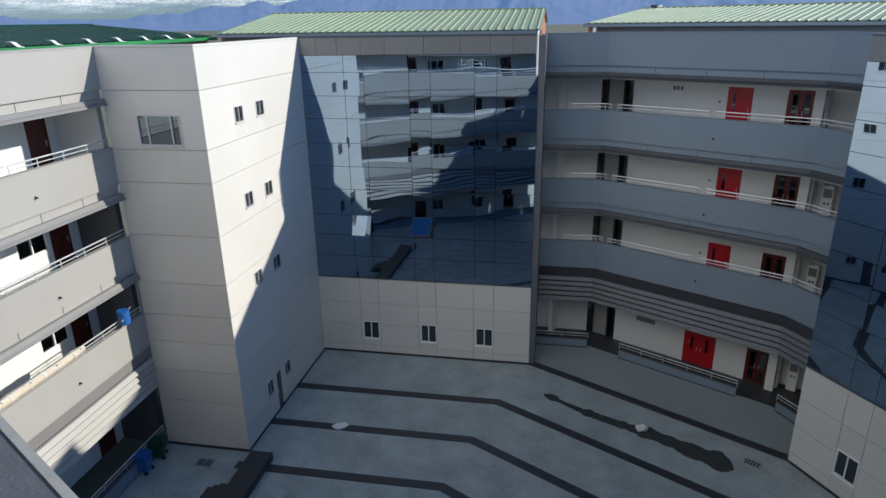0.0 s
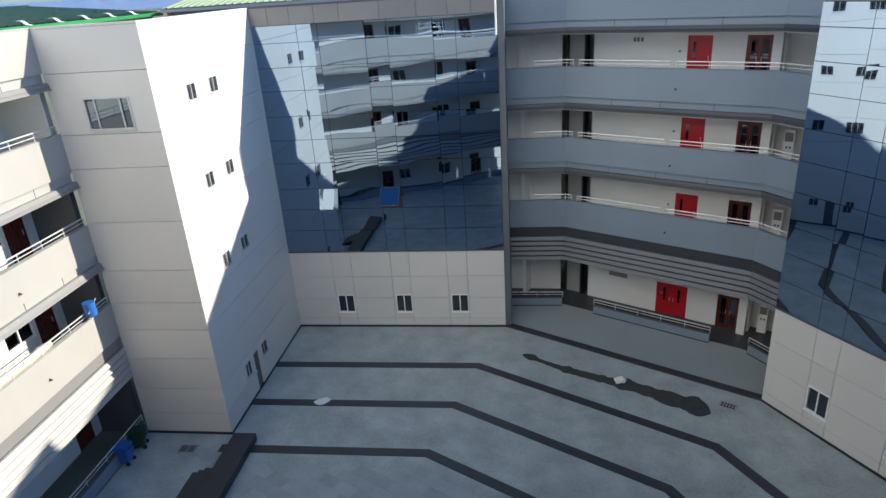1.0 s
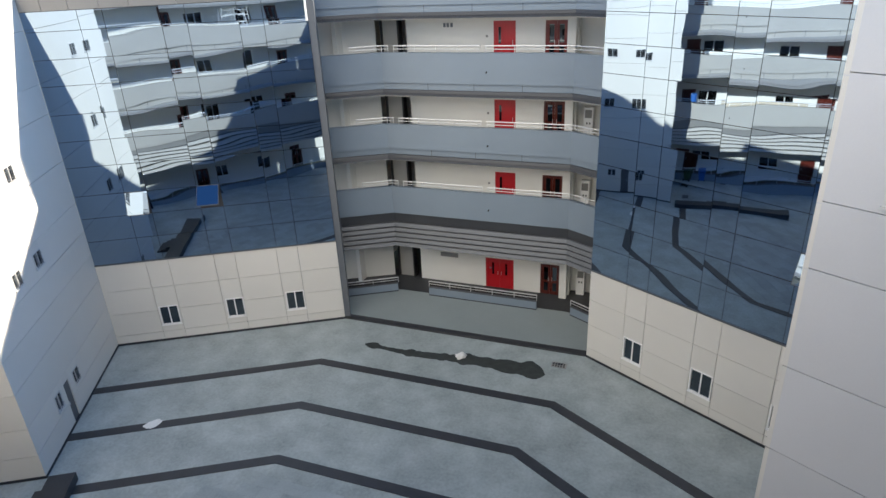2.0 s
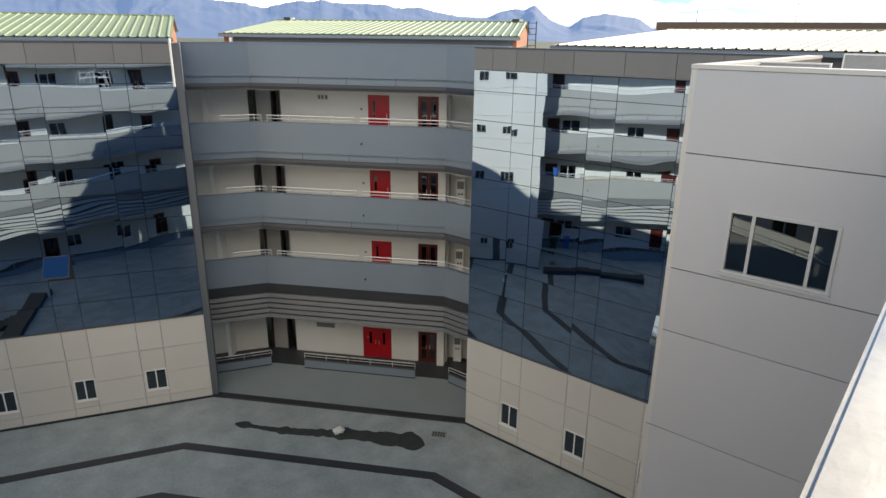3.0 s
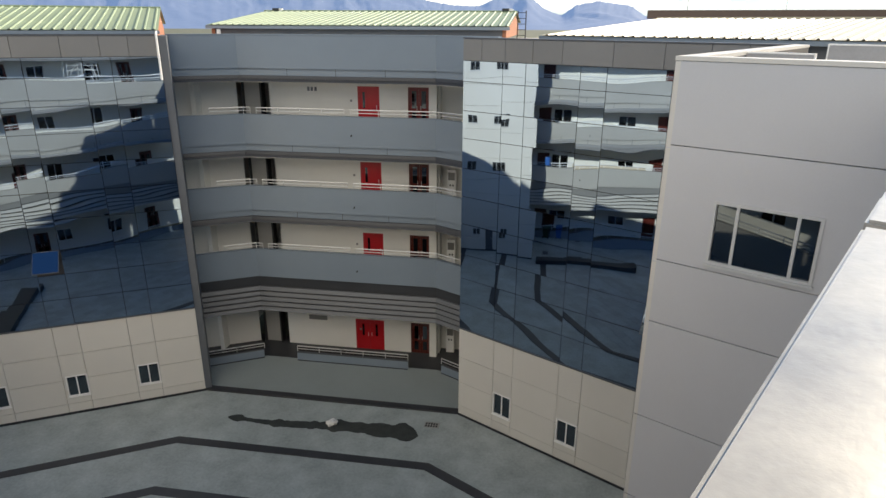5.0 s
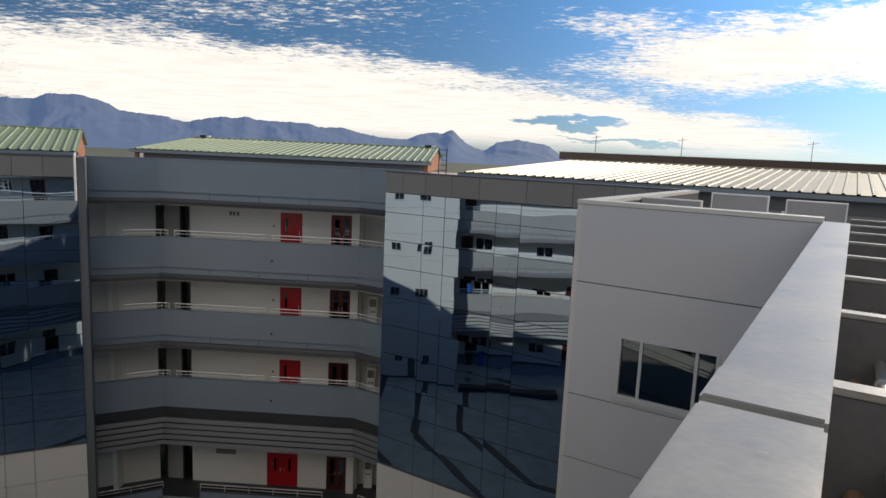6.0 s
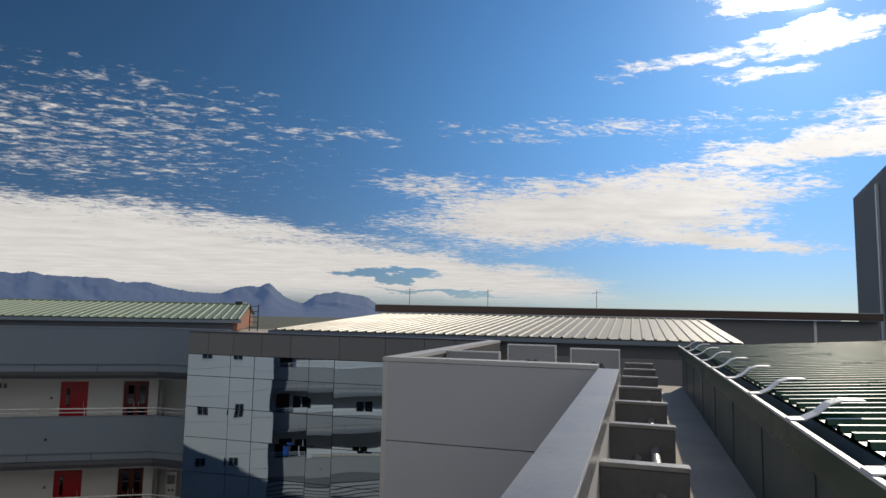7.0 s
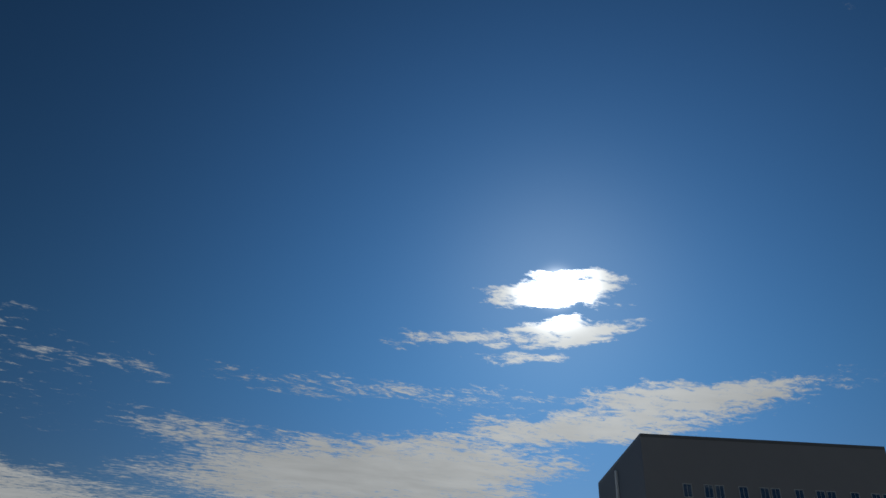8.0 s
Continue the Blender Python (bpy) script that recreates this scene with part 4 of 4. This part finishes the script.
# brick end and ladder by the north roof, small concrete slabs on the east tower
for x0, x1, z1 in ((0.2, 1.8, 19.24), (2.0, 3.22, 19.45), (3.57, 4.75, 19.40)):
    sl = thing("roof_slab", F_RF @ Matrix.Translation((x0, 3.4, 18.4)), "upright concrete slab with pale edges on the tower roof", "slab", "tower roof slabs")
    w, h = x1 - x0, z1 - 18.4
    part("body", boxes((0.03, w - 0.03, 0.012, 0.14, 0, h - 0.03)), M_SLAB, sl)
    rag = [(w * (0.08 + 0.84 * i / 24), h * (0.42 + 0.22 * math.sin(3.1 * i / 24) + 0.12 * noise.noise((i * 0.45, x0, 2)))) for i in range(25)]
    bm = bmesh.new()
    up = [bm.verts.new((px, 0.008, pz)) for px, pz in rag]
    dn = [bm.verts.new((px, 0.008, 0.02)) for px, pz in rag]
    for i in range(24):
        bm.faces.new((dn[i], dn[i + 1], up[i + 1], up[i]))
    part("bitumen_coat", bm, M_CONCD, sl, "ragged dark bitumen coat")
    part("edge", boxes((0, w, 0, 0.15, h - 0.03, h), (0, 0.03, 0, 0.15, 0, h - 0.03), (w - 0.03, w, 0, 0.15, 0, h - 0.03)), M_WHITE, sl, "pale mortar edge")
# cage ladder beside the north wing's roof
ld = thing("roof_ladder", F_C @ Matrix.Translation((9.15, 9.0, 19.0)), "dark steel ladder frame beside the north roof", "ladder")
for x in (0, 0.45):
    part("stile", tube((x, 0, 0), (x, 0, 1.5), 0.03, 6), M_DARK, ld)
for k in range(5):
    part("rung", tube((0, 0, 0.2 + k * 0.3), (0.45, 0, 0.2 + k * 0.3), 0.018, 6), M_DARK, ld)
# scaffold in the south wing's top corridor, seen in the glass
sc = thing("scaffold", F_S @ Matrix.Translation((8.6, 0.35, 14.3)), "white tubular scaffold standing in the top corridor", "scaffold")
for x in (0, 1.2, 2.4):
    for y in (0, 0.8):
        part("standard", tube((x, y, 0), (x, y, 2.4), 0.03, 6), M_WHITE, sc)
for z in (0.9, 1.4, 1.9, 2.35):
    for y in (0, 0.8):
        part("ledger", tube((0, y, z), (2.4, y, z), 0.025, 6), M_WHITE, sc)
part("brace", tube((0, 0, 0.9), (1.2, 0, 2.35), 0.02, 6), M_WHITE, sc)
part("brace", tube((1.2, 0, 2.35), (2.4, 0, 0.9), 0.02, 6), M_WHITE, sc)

# ---- distance ----
cx, cy = 11.2, -29.1


def polar(a, d):
    return (cx + d * math.sin(radians(a)), cy + d * math.cos(radians(a)))


L0, L1 = polar(7.47, 60), polar(48, 72)
F_LB = facade(L0, L1)
lb_len = (Vector(L1) - Vector(L0)).length
lb = thing("long_building", F_LB, "long flat building with a brown roof band", "building")
part("wall", boxes((0.6, lb_len, 0.8, 14, 0, 20.2)), M_BLOCK, lb)
part("roof_band", boxes((0, lb_len, 0, 15, 20.27, 20.93), bevel=0.03), M_BROWNW, lb, "brown painted roof band")
part("coping", boxes((-0.05, lb_len, -0.05, 15.05, 20.93, 20.98)), M_WHITE, lb)
for k in range(4):
    part("pilaster", boxes((8 + k * 11, 8.25 + k * 11, 0.7, 0.8, 12, 20.2)), M_WHITE, lb)
for a in (10.5, 17.5, 27.0):
    ant = thing("roof_antenna", pose(*polar(a, 66), 20.9), "thin television antenna on a far roof", "antenna", "roof antennas")
    part("mast", tube((0, 0, 0), (0, 0, 1.9), 0.03, 6), M_TRIM, ant)
    part("arm", tube((-0.5, 0, 1.6), (0.5, 0, 1.75), 0.02, 6), M_TRIM, ant)
K0, K1, K2 = polar(46.3, 117), polar(50.1, 82), polar(67.25, 96)
blk = thing("tower_building", Matrix.Identity(4), "tall dark grey office block against the sun", "building")
K3 = (K0[0] + K2[0] - K1[0], K0[1] + K2[1] - K1[1])
part("wall", prism([K1, K2, K3, K0], 0, 38.9), M_BLOCK, blk)
part("roof_edge", prism([K1, K2, K3, K0], 38.92, 39.3), M_TRIM, blk)
F_K = facade(K0, K1)
F_K2 = facade(K1, K2)
for j in range(4):
    for i in range(4):
        for dx in (0.0, 2.5, 3.8):
            x, z = 4.4 + i * 6.6 + dx, 19.2 + j * 4.35
            wn = part("window", boxes((x, x + 1.05, -0.06, 0.0, z, z + 1.5)), M_ALU, blk, at=F_K2)
            part("pane", boxes((x + 0.06, x + 0.50, -0.075, -0.062, z + 0.06, z + 1.44), (x + 0.55, x + 0.99, -0.075, -0.062, z + 0.06, z + 1.44)), M_PANE, wn)
part("downpipe", boxes((18, 18.8, -0.3, -0.02, 18, 38)), M_WHITE, blk, at=F_K)

# azimuth and height of the crest, in degrees
CREST = [(-90, 0.8), (-73, 0.8), (-71.4, 0.54), (-67.8, 0.5), (-65, 0.48), (-63.7, 0.85), (-62.9, 0.72), (-61.9, 0.95), (-61.1, 0.75), (-60, 1.14), (-58.9, 1.34), (-56.8, 1.28), (-55.2, 1.75), (-54.5, 1.68),
         (-53.7, 1.3), (-52.5, 1.7), (-49, 2.3), (-45, 2.0), (-41, 2.3), (-38, 2.8), (-34.8, 3.0), (-34.3, 3.38), (-31.9, 3.47), (-30, 3.0), (-29.3, 2.5), (-26, 2.28), (-24.6, 1.88), (-21.5, 2.57), (-20.8, 2.43),
         (-19.7, 2.64), (-18.7, 2.4), (-14.5, 2.38), (-13.6, 2.05), (-11.4, 2.15), (-10.2, 1.75), (-8, 1.45), (-5.9, 1.42), (-5, 1.86), (-3.8, 2.11), (-2.8, 2.06), (-2.2, 2.45), (-1.8, 2.25), (-0.7, 1.22), (0.9, 0.66),
         (1.9, 1.49), (3.7, 1.81), (6.2, 1.48), (7.5, 0.7), (16, 0.3), (40, 0.3)]
CREST_AZ, CREST_EL = [c[0] for c in CREST], [c[1] for c in CREST]


def ridge_height(a):
    soft = sum(float(np.interp(a + d, CREST_AZ, CREST_EL)) for d in (-0.2, 0, 0.2)) / 3
    return soft + 0.05 * noise.noise((a * 2.1, 0.4, 7))


bm = bmesh.new()
rows = []
for i in range(0, 1041):
    a = -85 + i * 0.125
    hgt = max(0.1, ridge_height(a))
    jag = 0.06 * noise.noise((a * 4.3, 0.3, 2)) + 0.04 * noise.noise((a * 9.7, 0.6, 5))
    col = []
    for j in range(23):
        f = j / 22
        d = 2300 + 900 * f
        x, y = polar(a, d)
        # ribs and gullies that wind down the slope
        w = 1.2 * noise.noise((a * 0.21 + 0.3, d / 330, 8.4))
        rib = noise.noise((a * 0.37 + w, d / 640 + w, 1.3)) + 0.6 * noise.noise((a * 0.83 + 2 * w, d / 410, 4.6)) + 0.25 * noise.noise((a * 2.1 + 3 * w, d / 120, 2.7))
        z = 3200 * math.tan(radians(hgt + jag * f ** 9)) * (f ** 1.15) * (1 + 0.34 * rib * (1 - f) ** 0.7 * min(1, f * 3)) + 19.8 * f
        col.append(bm.verts.new((x, y, max(z - 2, -1))))
    rows.append(col)
for a, b in zip(rows, rows[1:]):
    for j in range(22):
        bm.faces.new((a[j], b[j], b[j + 1], a[j + 1]))
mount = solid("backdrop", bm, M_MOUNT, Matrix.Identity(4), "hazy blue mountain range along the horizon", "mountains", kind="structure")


# ---- things in the court ----
# raised granite edge with steps beside the tower
edge = facade((-12.95, -15.9), (-10.5, -20.1))
rampart = thing("granite_platform", edge, "raised dark granite edge with three steps by the tower", "platform")
part("body", boxes((0, 9.0, 0, 1.1, 0, 0.42), bevel=0.015), M_BAND, rampart)
for k in range(3):
    part("step", boxes((2.4, 4.3, -0.34 * (3 - k), -0.34 * (2 - k) - 0.004, 0, 0.14 * (k + 1) - 0.02), bevel=0.008), M_BAND, rampart)


def wheelie_bin(x, y, turn, material, label):
    b = thing("wheeled_bin", pose(x, y, 0, 0, 0, turn), label, "bin", "wheeled bins")
    bm = bmesh.new()
    lo = [bm.verts.new(p) for p in ((-0.2, -0.24, 0.08), (0.2, -0.24, 0.08), (0.2, 0.24, 0.08), (-0.2, 0.24, 0.08))]
    hi = [bm.verts.new(p) for p in ((-0.29, -0.36, 0.98), (0.29, -0.36, 0.98), (0.29, 0.36, 0.98), (-0.29, 0.36, 0.98))]
    bm.faces.new(lo[::-1])
    bm.faces.new(hi)
    for i in range(4):
        bm.faces.new((lo[i], lo[(i + 1) % 4], hi[(i + 1) % 4], hi[i]))
    bmesh.ops.bevel(bm, geom=list(bm.edges), offset=0.03, segments=2, affect="EDGES")
    part("body", bm, material, b)
    part("lid", boxes((-0.31, 0.31, -0.40, 0.38, 0.985, 1.05), bevel=0.025), material, b)
    part("handle", tube((-0.24, 0.42, 0.96), (0.24, 0.42, 0.96), 0.02), M_DARK, b)
    part("label_plate", boxes((-0.12, 0.12, -0.345, -0.325, 0.62, 0.82)), M_WHITE, b, "white sticker")
    for sx in (-0.24, 0.24):
        part("wheel", tube((sx - 0.03, 0.24, 0.1), (sx + 0.03, 0.24, 0.1), 0.1, 14), M_DARK, b)


wheelie_bin(-16.05, -19.75, -60, M_BLUE, "blue plastic wheeled bin with a white sticker")
wheelie_bin(-16.55, -18.75, -40, M_BIN, "dark green plastic wheeled bin by the wall")
# blue drum tied to the west wing's rail
drum = thing("blue_drum", F_LW @ Matrix.Translation((LW_LEN - 1.5, -0.12, 7.5)), "blue plastic drum tied to the corridor rail", "drum")
part("body", tube((0, 0, 0.0), (0, 0, 0.62), 0.25, 20), M_BLUE, drum)
for z in (0.18, 0.5):
    part("hoop", tube((0, 0, z), (0, 0, z + 0.03), 0.265, 20), M_BLUE, drum)
part("rope", tube((-0.3, -0.1, 0.2), (0.25, -0.22, 0.7), 0.012, 6), M_WHITE, drum)

# rolled cover lying on the west wing's lowest parapet, behind the rail
roll = thing("rolled_cover", F_LW @ Matrix.Translation((3.2, 0.24, 7.43)), "long rolled tan cover lying along the corridor rail", "cover")
bm = bmesh.new()
rings = []
for i in range(49):
    f = i / 48
    rr = 0.17 + 0.03 * noise.noise((f * 9, 0, 2)) - 0.05 * max(0, f - 0.9) / 0.1
    rings.append([bm.verts.new((6.2 * f, (rr + 0.02 * noise.noise((f * 30, k, 1))) * math.cos(k * math.pi / 6), rr * math.sin(k * math.pi / 6) + 0.02 * noise.noise((f * 6, 3, 1)))) for k in range(12)])
for p, q in zip(rings, rings[1:]):
    for k in range(12):
        bm.faces.new((p[k], p[(k + 1) % 12], q[(k + 1) % 12], q[k]))
bm.faces.new(rings[0][::-1])
bm.faces.new(rings[-1])
bmesh.ops.recalc_face_normals(bm, faces=list(bm.faces))
part("roll", bm, M_TAN, roll)
for k in range(4):
    part("tie", tube((0.7 + 1.6 * k, 0, 0), (0.74 + 1.6 * k, 0, 0), 0.20, 12), M_PAPER, roll)

# drain grate
gr = thing("drain_grate", pose(5.65, -1.42, 0.0), "pale perforated drain cover in the paving", "drain")
part("frame", boxes((0, 0.78, 0, 0.05, 0.003, 0.022), (0, 0.78, 0.41, 0.46, 0.003, 0.022), (0, 0.05, 0.05, 0.41, 0.003, 0.022), (0.73, 0.78, 0.05, 0.41, 0.003, 0.022)), M_CONC, gr)
part("bars", boxes(*[(0.05 + 0.136 * i + 0.09, 0.05 + 0.136 * i + 0.136, 0.05, 0.41, 0.003, 0.02) for i in range(5)], (0.05, 0.73, 0.215, 0.245, 0.003, 0.021)), M_CONC, gr)
part("pit", boxes((0.02, 0.76, 0.02, 0.44, 0.001, 0.006)), M_DARK, gr)


def crumpled(name, x, y, size, squash, seed, label):
    bm = bmesh.new()
    bmesh.ops.create_icosphere(bm, subdivisions=3, radius=size)
    for v in bm.verts:
        k = 1 + 0.45 * noise.noise(v.co * (2.2 / size) + Vector((seed, 0, 0)))
        v.co = Vector((v.co.x * k * 1.25, v.co.y * k * 0.8, max(-size * squash, v.co.z * squash * k)))
    return solid(name, bm, M_PAPER, pose(x, y, size * squash, 0, 0, 30 * seed), label, "litter", "litter on the paving")


crumpled("plastic_bag", 0.9, -2.05, 0.23, 0.8, 1, "crumpled white plastic bag on the wet paving")
crumpled("paper_sack", -11.5, -11.5, 0.34, 0.10, 2, "flattened white paper sack across a dark band")

# damp patch along the walkway
bm = bmesh.new()
top_v, low_v = [], []
for i in range(61):
    f = i / 60
    u = -4.8 + 10.3 * f
    w = 0.16 + 0.55 * f ** 1.1 + 0.26 * noise.noise((u * 1.3, 0, 4)) + 0.13 * noise.noise((u * 3.2, 0, 9)) + 0.05 * noise.noise((u * 8, 0, 3))
    w = max(0.04, w * math.sqrt(max(0.0, 1 - max(0.0, (f - 0.90) / 0.10) ** 2)))
    lift = 0.42 * math.exp(-((f - 0.90) / 0.035) ** 2)
    mid = -2.3 + 0.12 * math.sin(u * 0.8) + 0.18 * f
    top_v.append(bm.verts.new((u, mid + w + lift, 0.004)))
    low_v.append(bm.verts.new((u, mid - w * 0.8, 0.004)))
for i in range(60):
    bm.faces.new((low_v[i], low_v[i + 1], top_v[i + 1], top_v[i]))
solid("wet_stain", bm, M_WET, Matrix.Identity(4), "dark damp stain across the paving", "stain", kind="structure")
# two inspection covers by the tower
for x, y, t in ((-14.4, -17.6, 30), (-14.9, -22.0, 30)):
    mc = thing("manhole_cover", pose(x, y, 0.0, 0, 0, t), "worn concrete inspection cover in the paving", "cover", "inspection covers")
    part("rim", boxes((-0.45, 0.45, -0.3, 0.3, 0.002, 0.012)), M_CONC, mc)
    part("lid", boxes((-0.36, 0.0, -0.22, 0.22, 0.012, 0.02), (0.04, 0.36, -0.22, 0.22, 0.012, 0.02)), M_CONCD, mc)

# slate tiles of the lowest terrace
rng = random.Random(11)
tw, td = 1.0, 0.6
for j in range(13):
    y = -12.1 - j * td
    for i in range(-13, 12):
        x = i * tw + (0.5 if j % 2 else 0.0)
        far = max(abs(x), abs(x + tw))
        if y > -12.35 - max(0.0, far - 4.2) * 0.577 or far > 11.6 + (y + 16) * 0.2 or len(floor.children) >= 290:
            continue
        piece("tile", tw - 0.012, td - 0.012, 0.008, M_TILE, floor, pose(x, y - td, 0.001 + rng.uniform(0, 0.003)))
